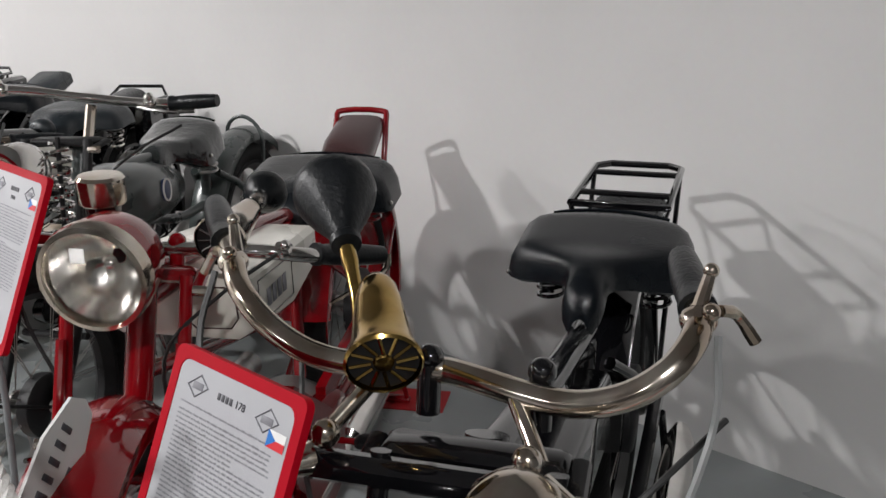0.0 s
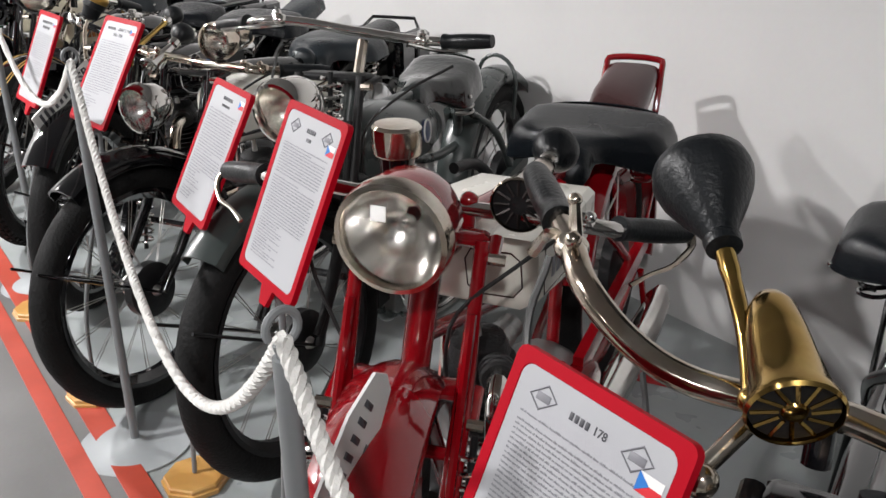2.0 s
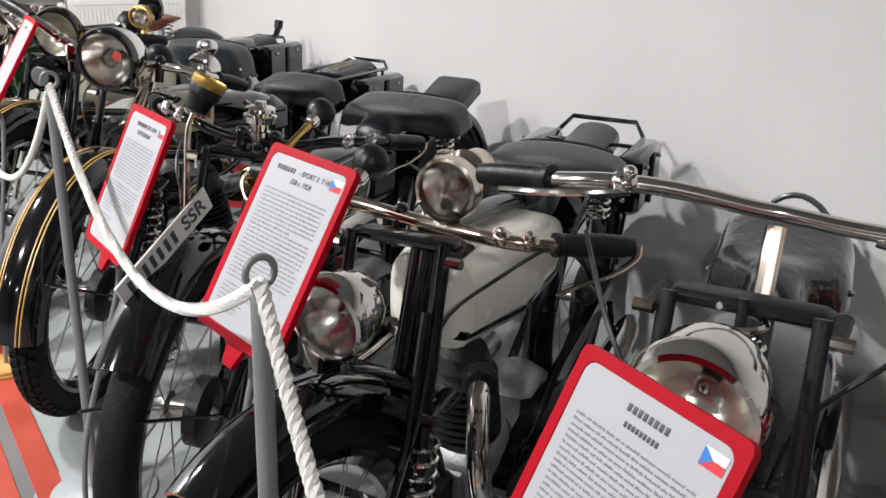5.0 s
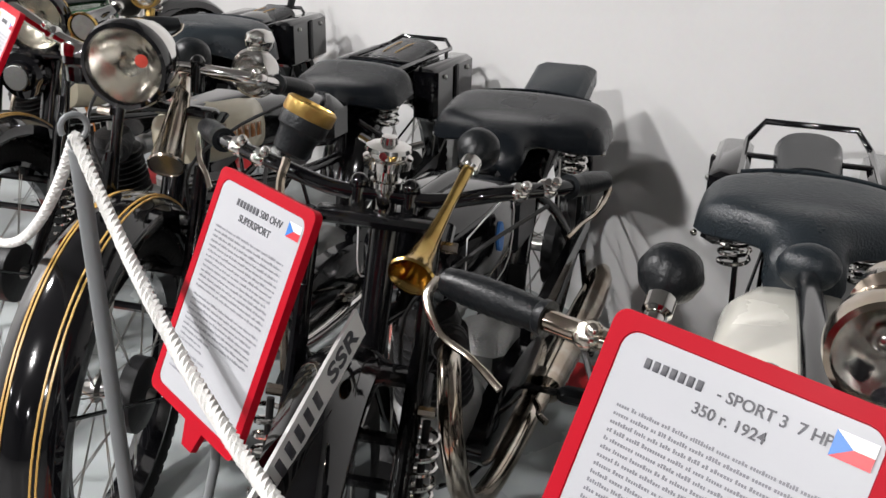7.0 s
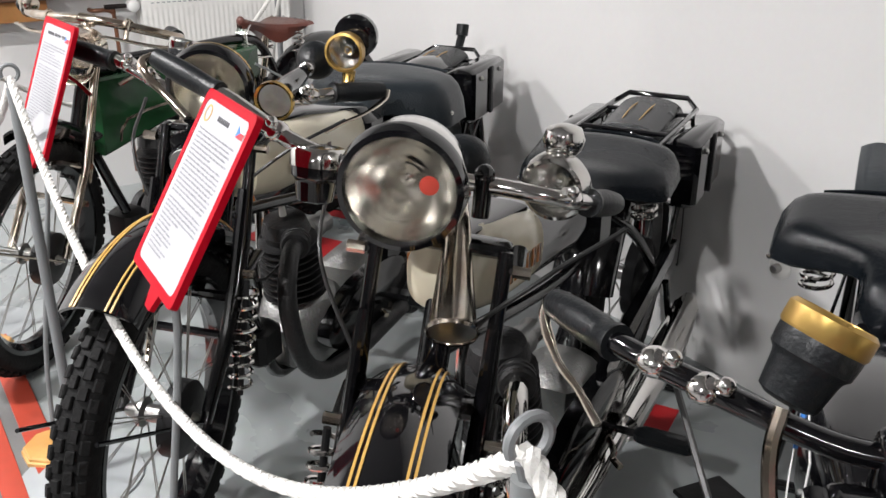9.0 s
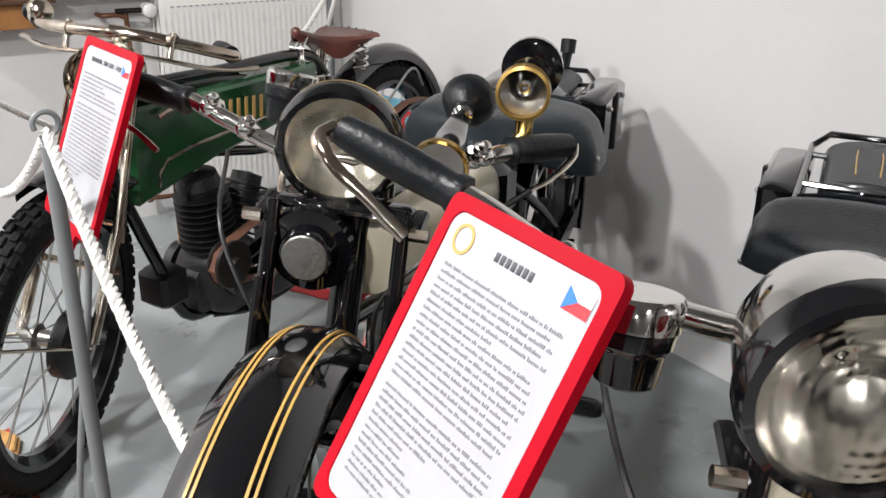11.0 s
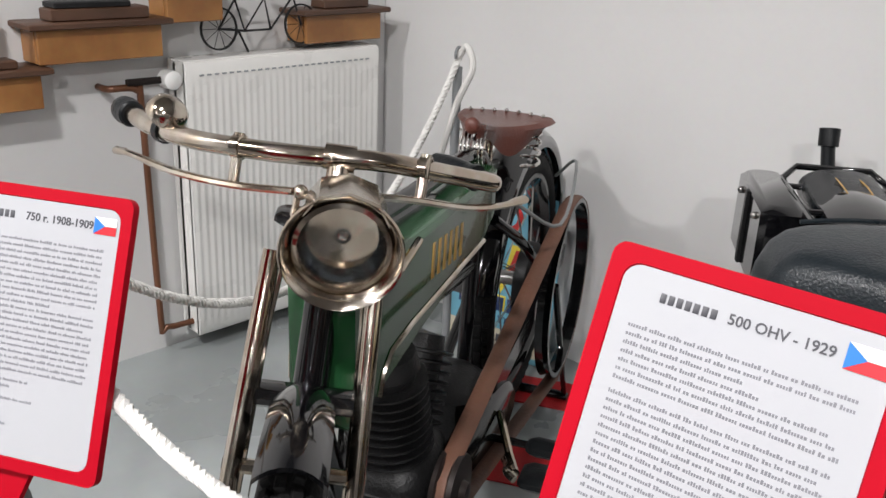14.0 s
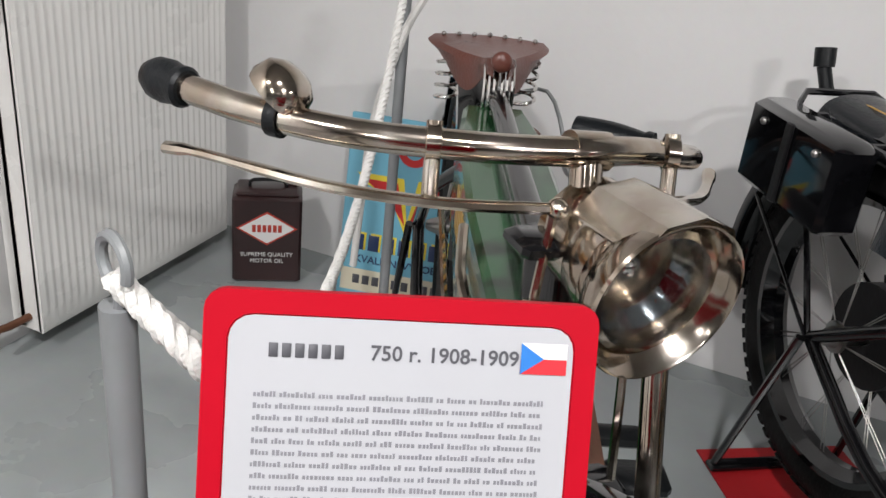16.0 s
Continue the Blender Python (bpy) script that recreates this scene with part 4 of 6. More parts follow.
# the second: red
B, St, S = motorcycle("bright red vintage motorcycle with ivory tank and chrome headlamp", -0.874, 0.963, 30, k=1.045, guard_front=(15, 165), paint=RED, guard=RED, rear=-1.02, headz=0.86, rim=RED, fork="girder", guard_w=0.13, crown=0.03, steer=17)
WheelSt = St
St = pose(0, 0, 0.86) @ Matrix.Rotation(radians(6), 4, Vector((-math.sin(radians(19)), 0, math.cos(radians(19))))) @ pose(0, 0, -0.86)
hb = handlebar(B, St, [(-0.03, 0.0, 0.86), (-0.02, 0.1, 0.866), (-0.01, 0.2, 0.87), (-0.035, 0.265, 0.858), (-0.1, 0.315, 0.838)], 0.0125, CHROME, RED, (0.05,), "chrome handlebar", [(-0.03, -0.03, 0.86), (-0.03, -0.1, 0.863), (-0.03, -0.22, 0.868), (-0.07, -0.32, 0.852), (-0.11, -0.36, 0.84)])
grip(B, (-0.05, 0.275, 0.855), (-0.165, 0.368, 0.818), 0.017, lever=1, m=St)
grip(B, (-0.08, -0.33, 0.85), (-0.15, -0.45, 0.822), 0.018, lever=1, m=St)
bracketed_bar_fittings(B, St, (-0.02, 0.23, 0.868))
bracketed_bar_fittings(B, St, (-0.05, -0.29, 0.86))
headlamp(B, St @ pose(0.155, 0.003, 0.881, 0, 4, 0), 0.08, 0.12, RED, NICKEL, FLUTEGLASS, label="red headlamp with plated rim", rim=0.007)
part("sticker", Geo(St).box((0.1765, -0.012, 0.918), (0.0015, 0.022, 0.022), bev=0.0005), WHITEP, B, "small paper sticker")
cylinder_gauge(B, St @ pose(-0.02, -0.065, 0.978, 0, 0, 0), 0.035, 0.08, BLACK, NICKEL, NICKEL)
part("gauge_cap", Geo(St @ pose(-0.02, -0.065, 0.978)).lathe([(0.036, -0.04), (0.0385, -0.036), (0.0385, 0.002), (0.034, 0.007), (0.001, 0.009)], n=28), NICKEL, B, "copper-toned cap")
bulb_horn(B, look((-0.01, 0.135, 0.884), (-0.32, 0.095, 0.888)) @ Matrix.Rotation(radians(-90), 4, "Y"), (NICKEL, RUBBER), 0.041, 0.235, 0.042, perforated=True, cone=True)
tk = part("fuel_tank", Geo().loft([[(x, y, z) for y, z in ((-w, zt - 0.01), (-w + 0.012, zt), (w - 0.012, zt), (w, zt - 0.01), (w, zb + 0.02), (w - 0.03, zb), (-w + 0.03, zb), (-w, zb + 0.02))] for x, zt, zb, w in ((-0.08, 0.79, 0.685, 0.132), (-0.09, 0.798, 0.675, 0.143), (-0.28, 0.788, 0.655, 0.143), (-0.47, 0.768, 0.675, 0.125), (-0.5, 0.755, 0.7, 0.08))]), IVORY, B, "ivory wedge-shaped tank")
part("tank_lining", Geo().tube([(-0.0795, y, z) for y, z in ((0.03, 0.774), (0.1, 0.776), (0.117, 0.764), (0.12, 0.72), (0.105, 0.7), (0.04, 0.697), (0.025, 0.71), (0.02, 0.755))], 0.0016, 5, loop=True), WINE, tk)
for s in (-1, 1):
    part("tank_lining", Geo().tube([(-0.12, s * 0.1435, 0.775), (-0.28, s * 0.1435, 0.768), (-0.28, s * 0.1435, 0.69), (-0.12, s * 0.1435, 0.695)], 0.0016, 5, loop=True), WINE, tk)
    tank_text(B, side(s * 0.1445, -0.2, 0.73), 4, 0.1, 0.035, PALEINK, tk)
part("tank_top_tube", Geo().tube([(0.0, 0, 0.82), (-0.3, 0, 0.79), (-0.62, 0, 0.74)], 0.019, 14, 3), RED, B)
saddle(B, Matrix.Translation((-0.64, 0, 0.795)), 0.34, 0.2, 0.055, LEATHER, RED, skirt=0.075, crown=0.025, dip=0.0)
pil = part("pillion_pad", body_loft(Matrix.Translation((-1.16, 0, 0.79)) @ Matrix.Rotation(radians(24), 4, "Y"), [(0.14, -0.01, 0.05, 0.01), (0.12, 0, 0.072, 0.028), (0.02, 0.008, 0.076, 0.034), (-0.11, 0, 0.07, 0.028), (-0.13, -0.01, 0.05, 0.01)], 3.2), WINE, B, "dark wine leather pillion pad")
part("grab_rail", Geo().tube([(-1.2, -0.075, 0.7), (-1.255, -0.075, 0.84), (-1.275, -0.06, 0.868), (-1.275, 0.06, 0.868), (-1.255, 0.075, 0.84), (-1.2, 0.075, 0.7)], 0.009, 10, 3), RED, B, "red grab rail")
part("enamel_chaincase", Geo(Matrix.Translation((0, 0.13, 0))).loft([[(x, yy, z) for x, z in ((-0.12, 0.5), (-0.22, 0.52), (-0.5, 0.3), (-0.48, 0.16), (-0.36, 0.14), (-0.2, 0.3))] for yy in (-0.02, 0.025)]), RED, B, "red engine case")
tilt = WheelSt @ Matrix.Translation((0.485, -0.018, 0.68)) @ Matrix.Rotation(radians(-14), 4, "Z") @ Matrix.Rotation(radians(43), 4, "Y")
pl = part("name_plate", Geo(tilt).loft([[(x, y, z) for x, z in ((-0.17, 0.0), (-0.16, 0.035), (-0.1, 0.062), (0.1, 0.062), (0.16, 0.04), (0.17, 0.0), (0.16, -0.035), (0.1, -0.05), (-0.1, -0.05), (-0.16, -0.03))] for y in (-0.002, 0.002)]), WHITEP, B, "curved white front plate with lettering")
for s in (-1, 1):
    part("maker_name", letter_bars(13, 0.27, 0.026, tilt @ Matrix.Translation((0, s * 0.0026, 0.02)) @ Matrix(((-s, 0, 0, 0), (0, 0, s, 0), (0, 1, 0, 0), (0, 0, 0, 1))), 0.6), INK, pl, "plain bars of dark lettering")["kind"] = "stuff"
    part("small_text", letter_bars(11, 0.18, 0.009, tilt @ Matrix.Translation((0, s * 0.0026, -0.022)) @ Matrix(((-s, 0, 0, 0), (0, 0, s, 0), (0, 1, 0, 0), (0, 0, 0, 1)))), INK, pl)["kind"] = "stuff"

# the third: grey-green with wide bars and a wrapped saddle
C, St, S = motorcycle("grey-green vintage motorcycle with wide bars and plastic-wrapped saddle", -1.74, 1.313, 31.5, k=1.055, steer=-7, guard_front=(50, 165), paint=GREY, guard=GREY, rear=-0.95, headz=0.9, fork="centre", fork_mat=MATT, guard_w=0.1, rim=MATT, stand=False, lift=0.0, engine=ALLOY)
hb = handlebar(C, None, [(-0.05, 0.02, 0.975), (-0.072, 0.1, 0.963), (-0.09, 0.19, 0.957), (-0.086, 0.31, 0.964)], 0.0115, CHROME, GREY, (), "wide chrome handlebar", [(-0.04, -0.02, 0.98), (-0.008, -0.12, 0.998), (0.018, -0.195, 1.004), (0.02, -0.25, 0.998), (-0.005, -0.31, 0.985)])
part("bar_stem", Geo(St).rod((-0.06, 0, 0.955), (-0.02, 0, 0.86), 0.013), NICKEL, C)
for s in (-1, 1):
    grip(C, *(((-0.09, 0.2, 0.957), (-0.084, 0.325, 0.966)) if s > 0 else ((0.012, -0.275, 0.994), (-0.03, -0.39, 0.975))), 0.0165)
    bracketed_bar_fittings(C, None, (-0.082, 0.15, 0.96) if s > 0 else (0.015, -0.18, 1.005))
    part("lever", Geo().tube([(-0.07, 0.12, 0.95), (-0.065, 0.2, 0.94), (-0.07, 0.27, 0.942)] if s > 0 else [(0.02, -0.17, 0.995), (0.05, -0.24, 0.99), (0.03, -0.34, 0.975)], 0.005, 8, 3), CHROME, hb)
headlamp(C, St @ pose(0.26, 0, 0.85, 0, 8, 0), 0.068, 0.1, CHROME, CHROME, FLUTEGLASS, WARMREF, label="chrome headlamp")
tk = part("fuel_tank", body_loft(None, [(0.05, 0.7, 0.03, 0.03), (0.03, 0.7, 0.065, 0.07), (-0.03, 0.702, 0.095, 0.09), (-0.14, 0.7, 0.105, 0.092), (-0.27, 0.685, 0.092, 0.08), (-0.38, 0.67, 0.065, 0.055), (-0.42, 0.66, 0.03, 0.025)], 2.5), GREY, C, "grey-green teardrop tank with round badge")
for s in (-1, 1):
    part("badge", Geo(Matrix.Translation((-0.2, s * 0.098, 0.705)) @ face_to((-0.15, s, 0.05))).lathe([(0.03, -0.006), (0.03, 0.003), (0.025, 0.005), (0.001, 0.005)], n=24), NAVY, tk, "round dark badge")
    part("badge_ring", Geo(Matrix.Translation((-0.2, s * 0.098, 0.705)) @ face_to((-0.15, s, 0.05))).lathe([(0.027, 0.003), (0.031, 0.003), (0.031, 0.007), (0.027, 0.007)], n=24, loop=True), WHITEP, tk)
saddle(C, Matrix.Translation((-0.29, 0, 0.815)), 0.31, 0.12, 0.045, WRAP, STEEL, skirt=0.06, crown=0.035, dip=0.015)
part("grab_hoop", Geo().tube([(-0.97, 0.07, 0.55), (-0.98, 0.07, 0.7), (-1.0, 0.0, 0.756), (-1.02, -0.07, 0.71), (-1.02, -0.07, 0.55)], 0.007, 8, 4), GREY, C)
part("engine_pipe", Geo().tube([(-0.38, 0.1, 0.55), (-0.5, 0.12, 0.53), (-0.6, 0.13, 0.45), (-0.62, 0.13, 0.36)], 0.017, 10, 5), MATT, C)

# the fifth: black, white tank, nickel lamp
E, St, S = motorcycle("black vintage sport motorcycle with white tank and nickel lamp", -2.296, 1.152, 32.5, k=1.037, steer=-8, fx=0.37, guard_front=(60, 165), guard_w=0.095, headz=0.86, fork="girder", rear=-1.0, r=0.33, tw=0.07)
hb = handlebar(E, St, [(0.0, 0.0, 0.86), (0.01, 0.1, 0.858), (-0.01, 0.17, 0.85), (-0.06, 0.22, 0.841), (-0.1, 0.25, 0.834)], 0.0125, NICKEL, BLACK, (0.05,), "nickel handlebar", [(0.0, -0.02, 0.862), (0.01, -0.1, 0.875), (0.01, -0.22, 0.885), (-0.01, -0.3, 0.888)])
for s in (-1, 1):
    grip(E, *(((-0.05, 0.208, 0.843), (-0.153, 0.3, 0.826)) if s > 0 else ((-0.005, -0.27, 0.886), (-0.035, -0.405, 0.892))), 0.0175, lever=1, m=St, ribbed=True)
    bracketed_bar_fittings(E, St, (-0.02, 0.18, 0.85) if s > 0 else (0.01, -0.22, 0.885), NICKEL)
    bracketed_bar_fittings(E, St, (0.0, 0.14, 0.856) if s > 0 else (0.01, -0.17, 0.882), NICKEL)
headlamp(E, St @ pose(0.28, 0.02, 0.798, 0, 4, 0), 0.06, 0.08, CHROME, CHROME, FLUTEGLASS, label="lower chrome headlamp")
headlamp(E, St @ pose(0.0, 0.044, 0.925, 0, -3, 6), 0.05, 0.065, NICKEL, NICKEL, FLUTEGLASS, label="nickel headlamp", rim=0.006)
part("lamp_neck", Geo(St @ pose(-0.06, 0.044, 0.94) @ ROT_X).lathe([(0.03, -0.04), (0.034, -0.035), (0.034, 0.0), (0.04, 0.01), (0.03, 0.02)], n=20), NICKEL, E)
part("lamp_bracket", Geo(St).tube([(-0.02, 0.03, 0.9), (-0.01, 0.015, 0.87), (0.0, 0, 0.84)], 0.009, 8), FRAME, E)
bulb_horn(E, St @ look((0.068, -0.165, 0.851), (0.328, -0.165, 0.711)) @ Matrix.Rotation(radians(90), 4, "Y"), (CHROME, RUBBER), 0.035, 0.12, 0.035)
tk = part("fuel_tank", body_loft(None, [(0.0, 0.71, 0.03, 0.03), (-0.03, 0.71, 0.08, 0.085), (-0.2, 0.705, 0.115, 0.095), (-0.42, 0.69, 0.11, 0.085), (-0.56, 0.67, 0.08, 0.06), (-0.6, 0.66, 0.03, 0.03)], 3.6), IVORY, E, "white painted tank with black band")
part("tank_band", body_loft(None, [(-0.02, 0.66, 0.075, 0.01), (-0.2, 0.655, 0.118, 0.012), (-0.42, 0.65, 0.113, 0.012), (-0.56, 0.645, 0.083, 0.01)], 4), BLACK, tk)
part("tank_top_tube", Geo().tube([(0.0, 0, 0.84), (-0.3, 0, 0.81), (-0.62, 0, 0.75)], 0.018, 12, 3), FRAME, E)
saddle(E, Matrix.Translation((-0.53, 0, 0.82)), 0.3, 0.178, 0.06, LEATHERG, CHROME, skirt=0.034, crown=0.045, dip=-0.01)
part("saddle_nose_pad", Geo(Matrix.Translation((-0.5, 0, 0.81))).ball((0, 0, -0.02), 0.045, sz=0.8, sx=0.7), LEATHERG, E)
rear_rack(E, None, -0.9, -1.2, 0.24, 0.79, BLACK, 1, 0.035)
part("pillion_pad", body_loft(Matrix.Translation((-1.02, 0, 0.775)), [(0.13, -0.02, 0.04, 0.01), (0.1, 0, 0.06, 0.04), (-0.1, 0.01, 0.065, 0.045), (-0.14, 0, 0.04, 0.015)], 2.4), LEATHER, E, "leather roll on the rack")
for s in (-1, 1):
    toolbox(E, Matrix.Translation((-1.03, s * 0.14, 0.72)), (0.26, 0.07, 0.15), BLACK)
for s in (-1, 1):
    part("gear_lever" if s > 0 else "spring_seat_stay", Geo().tube([(-0.3, s * 0.14, 0.4), (-0.35, s * 0.19, 0.62)], 0.007, 8), MATT, E)
part("lever_knob", Geo().ball((-0.355, 0.193, 0.64), 0.022), RUBBER, E)

# the sixth: black supersport
F, St, S = motorcycle("black vintage supersport motorcycle with brass trumpet horn", -3.07, 1.172, 32, k=1.05, fx=0.37, guard_front=(40, 165), guard_w=0.1, headz=0.82, fork="girder", rear=-1.0, lift=0.03, exhaust_mat=NICKEL, steer=16)
hb = handlebar(F, St, [(0.0, 0.0, 0.83), (0.0, 0.08, 0.83), (-0.02, 0.18, 0.85), (-0.09, 0.28, 0.85), (-0.15, 0.31, 0.845)], 0.0125, BLACK, BLACK, (0.04,), "black handlebar")
for s in (-1, 1):
    grip(F, (-0.09, s * 0.28, 0.85), (-0.19, s * 0.345, 0.835), 0.0175, lever=1, m=St)
    bracketed_bar_fittings(F, St, (-0.06, s * 0.245, 0.853), CHROME)
    bracketed_bar_fittings(F, St, (-0.03, s * 0.2, 0.85), CHROME)
dm = part("steering_damper", Geo(St @ Matrix.Translation((-0.005, 0, 0.83))).lathe([(0.02, -0.03), (0.02, 0.01), (0.024, 0.012), (0.024, 0.022), (0.02, 0.024), (0.02, 0.04), (0.036, 0.044), (0.038, 0.058), (0.03, 0.06), (0.03, 0.068), (0.036, 0.07), (0.034, 0.076), (0.014, 0.08), (0.012, 0.09), (0.001, 0.092)], n=24), CHROME, F, "chrome steering damper")
for i in range(3):
    a = i * 2.1
    part("damper_wing", Geo(St @ Matrix.Translation((-0.005, 0, 0.898))).tube([(0.02 * math.cos(a), 0.02 * math.sin(a), 0), (0.055 * math.cos(a), 0.055 * math.sin(a), 0.008)], 0.006, 8), CHROME, dm)
cylinder_gauge(F, St @ pose(0.0, -0.118, 0.95, -20, -17, 0), 0.0375, 0.082, RUBBER, OLDBRASS)
part("gauge_stalk", Geo(St).tube([(0.024, -0.146, 0.875), (0.045, -0.15, 0.83), (0.09, -0.13, 0.72), (0.16, -0.1, 0.5), (0.22, -0.09, 0.38)], 0.007, 8, 5), NICKEL, F, "flexible gauge drive")
bulb_horn(F, look((0.2, 0.125, 0.797), (-0.07, 0.122, 0.897)) @ Matrix.Rotation(radians(-90), 4, "Y"), (BRASS, RUBBER), 0.032, 0.245, 0.034, plain=True)
tk = part("fuel_tank", body_loft(None, [(-0.04, 0.68, 0.03, 0.03), (-0.07, 0.68, 0.075, 0.075), (-0.2, 0.68, 0.11, 0.095), (-0.36, 0.67, 0.11, 0.088), (-0.5, 0.65, 0.085, 0.065), (-0.57, 0.64, 0.03, 0.03)], 3.2), BLACK, F, "black tank with fine white lining")
for s in (-1, 1):
    part("tank_badge", Geo(Matrix.Translation((-0.24, s * 0.112, 0.69)) @ face_to((0, s, 0.05))).lathe([(0.028, -0.004), (0.028, 0.002), (0.001, 0.003)], Matrix.Diagonal((0.55, 1, 1, 1)), n=20), BLUE, tk, "small blue oval badge")
    part("knee_pad", Geo(Matrix.Translation((-0.4, s * 0.104, 0.67))).box((0, 0, 0), (0.13, 0.024, 0.11), bev=0.01), RUBBER, tk)
    part("tank_lining", Geo().tube([(-0.1, s * 0.098, 0.735), (-0.2, s * 0.107, 0.75), (-0.32, s * 0.108, 0.74), (-0.3, s * 0.113, 0.63), (-0.18, s * 0.112, 0.61), (-0.1, s * 0.1, 0.64), (-0.1, s * 0.098, 0.735)], 0.0013, 5, 3), WHITEP, tk)
saddle(F, Matrix.Translation((-0.52, 0, 0.8)), 0.33, 0.2, 0.06, LEATHER, CHROME, skirt=0.055, crown=0.025, dip=0.0)
part("pillion_pad", Geo(Matrix.Translation((-1.06, 0, 0.765)) @ Matrix.Rotation(radians(18), 4, "Y")).box((0, 0, 0), (0.22, 0.16, 0.065), bev=0.014), LEATHERG, F, "square black pillion pad")
tilt = St @ Matrix.Translation((0.468, 0, 0.738)) @ Matrix.Rotation(radians(-18), 4, "Z") @ Matrix.Rotation(radians(32), 4, "Y")
pl = part("name_plate", Geo(tilt).loft([[(x, y, z) for x, z in ((-0.13, 0.03), (0.13, 0.03), (0.13, -0.022), (-0.13, -0.022))] for y in (-0.002, 0.002)]), WHITEP, F, "white front plate with black lettering")
for s in (-1, 1):
    face = Matrix(((-s, 0, 0, 0), (0, 0, s, 0), (0, 1, 0, 0), (0, 0, 0, 1)))
    part("maker_name", letter_bars(7, 0.145, 0.03, tilt @ Matrix.Translation((0.04 * s, s * 0.0026, 0.004)) @ face, 0.5), INK, pl, "plain bars of black lettering")["kind"] = "stuff"
    lettering("SSR", 0.043, INK, pl, tilt @ Matrix.Translation((-0.082 * s, s * 0.0026, 0.004)) @ face, bold=0.0008)

# the seventh: black with lined mudguard and large headlamp
G, St, S = motorcycle("black vintage motorcycle with cream tank and large headlamp", -3.805, 1.128, 29.5, k=1.06, steer=20, guard_front=(5, 165), headz=0.84, fork="girder", rear=-0.99, lining=GOLD, guard_w=0.13, crown=0.03, tread=0.03)
St = pose(0, 0, 0.86) @ Matrix.Rotation(radians(6), 4, Vector((-math.sin(radians(19)), 0, math.cos(radians(19))))) @ pose(0, 0, -0.86)
hb = handlebar(G, None, [(0.0, 0.03, 0.9), (-0.01, 0.1, 0.895), (-0.035, 0.15, 0.885), (-0.075, 0.17, 0.87), (-0.12, 0.175, 0.855)], 0.0125, CHROME, BLACK, (0.05,), "chrome handlebar", [(0.01, -0.03, 0.9), (0.03, -0.1, 0.905), (0.075, -0.2, 0.94), (0.108, -0.29, 1.0), (0.112, -0.33, 1.017)])
grip(G, (0.112, -0.31, 1.011), (0.107, -0.424, 1.05), 0.0152)
part("lever", Geo().tube([(0.106, -0.432, 1.053), (0.122, -0.438, 1.046), (0.138, -0.415, 1.03), (0.14, -0.38, 1.005), (0.137, -0.35, 0.978)], [0.008, 0.0075, 0.006, 0.0055, 0.0065], 10, 4, flat=0.6), NICKEL, hb, "plated hand lever")
grip(G, (-0.09, 0.172, 0.865), (-0.2, 0.18, 0.83), 0.0185)
for q in ((0.085, -0.235, 0.96), (-0.05, 0.158, 0.88)):
    bracketed_bar_fittings(G, None, q, CHROME)
headlamp(G, St @ pose(0.138, -0.018, 0.928, 0, 2, 13), 0.079, 0.125, CHROME, BLACK, RIBGLASS, label="large chrome headlamp with black rim", rim=0.01)
part("lamp_sticker", Geo(St @ Matrix.Translation((0.154, 0.025, 0.942)) @ Matrix.Rotation(radians(13), 4, "Z") @ ROT_X).lathe([(0.0005, 0.001), (0.0125, 0.0), (0.0125, -0.001)], n=16), TINRED, G, "small orange round sticker")
mr = headlamp(G, pose(-0.085, 0.124, 0.884, 0, 2, 0), 0.044, 0.05, CHROME, CHROME, GLASS, name="side_lamp", label="small chrome lamp")
part("lamp_chimney", Geo(Matrix.Translation((-0.11, 0.124, 0.93))).lathe([(0.016, -0.01), (0.028, 0.004), (0.031, 0.018), (0.026, 0.032), (0.012, 0.038), (0.001, 0.039)], n=18), CHROME, mr)
horn_m = look((0.157, 0.079, 0.746), (-0.069, -0.017, 0.914)) @ Matrix.Rotation(radians(-90), 4, "Y")
horn = bulb_horn(G, horn_m, (NICKEL, RUBBER), 0.034, 0.235, 0.042, cone=True)
part("horn_disc", Geo(horn_m @ ROT_X).lathe([(0.001, -0.003), (0.032, -0.004), (0.032, -0.008)], n=24), STEEL, horn, "dull metal horn disc")
cylinder_gauge(G, St @ pose(0.06, -0.18, 0.93, 0, -12, 0), 0.036, 0.075, BLACK, CHROME)
part("gauge_cap", Geo(St @ pose(0.06, -0.18, 0.933, 0, -12, 0)).lathe([(0.038, -0.022), (0.039, 0.0), (0.036, 0.005), (0.001, 0.006)], n=28), CHROME, G, "chrome cap")
tk = part("fuel_tank", body_loft(None, [(0.05, 0.755, 0.03, 0.02), (0.035, 0.757, 0.055, 0.05), (-0.04, 0.757, 0.072, 0.066), (-0.13, 0.752, 0.077, 0.067), (-0.18, 0.748, 0.076, 0.064), (-0.2, 0.746, 0.06, 0.05)], 3.0), CREAM, G, "cream tank with brown lettering")
for s in (-1, 1):
    tank_text(G, side(s * 0.0785, -0.085, 0.75, 3), 7, 0.16, 0.03, AMBERW, tk)
part("tank_top", body_loft(None, [(0.0, 0.818, 0.03, 0.006), (-0.17, 0.81, 0.05, 0.009)], 3), BLACK, tk)
part("rear_tank", body_loft(None, [(-0.175, 0.74, 0.05, 0.05), (-0.19, 0.74, 0.07, 0.064), (-0.4, 0.715, 0.075, 0.062), (-0.52, 0.7, 0.06, 0.045), (-0.56, 0.69, 0.03, 0.03)], 3.2), BLACK, G, "black rear half of the tank")
part("rear_tank_cover", Geo().box((-0.5, 0, 0.68), (0.12, 0.17, 0.13), bev=0.03), BLACK, G)
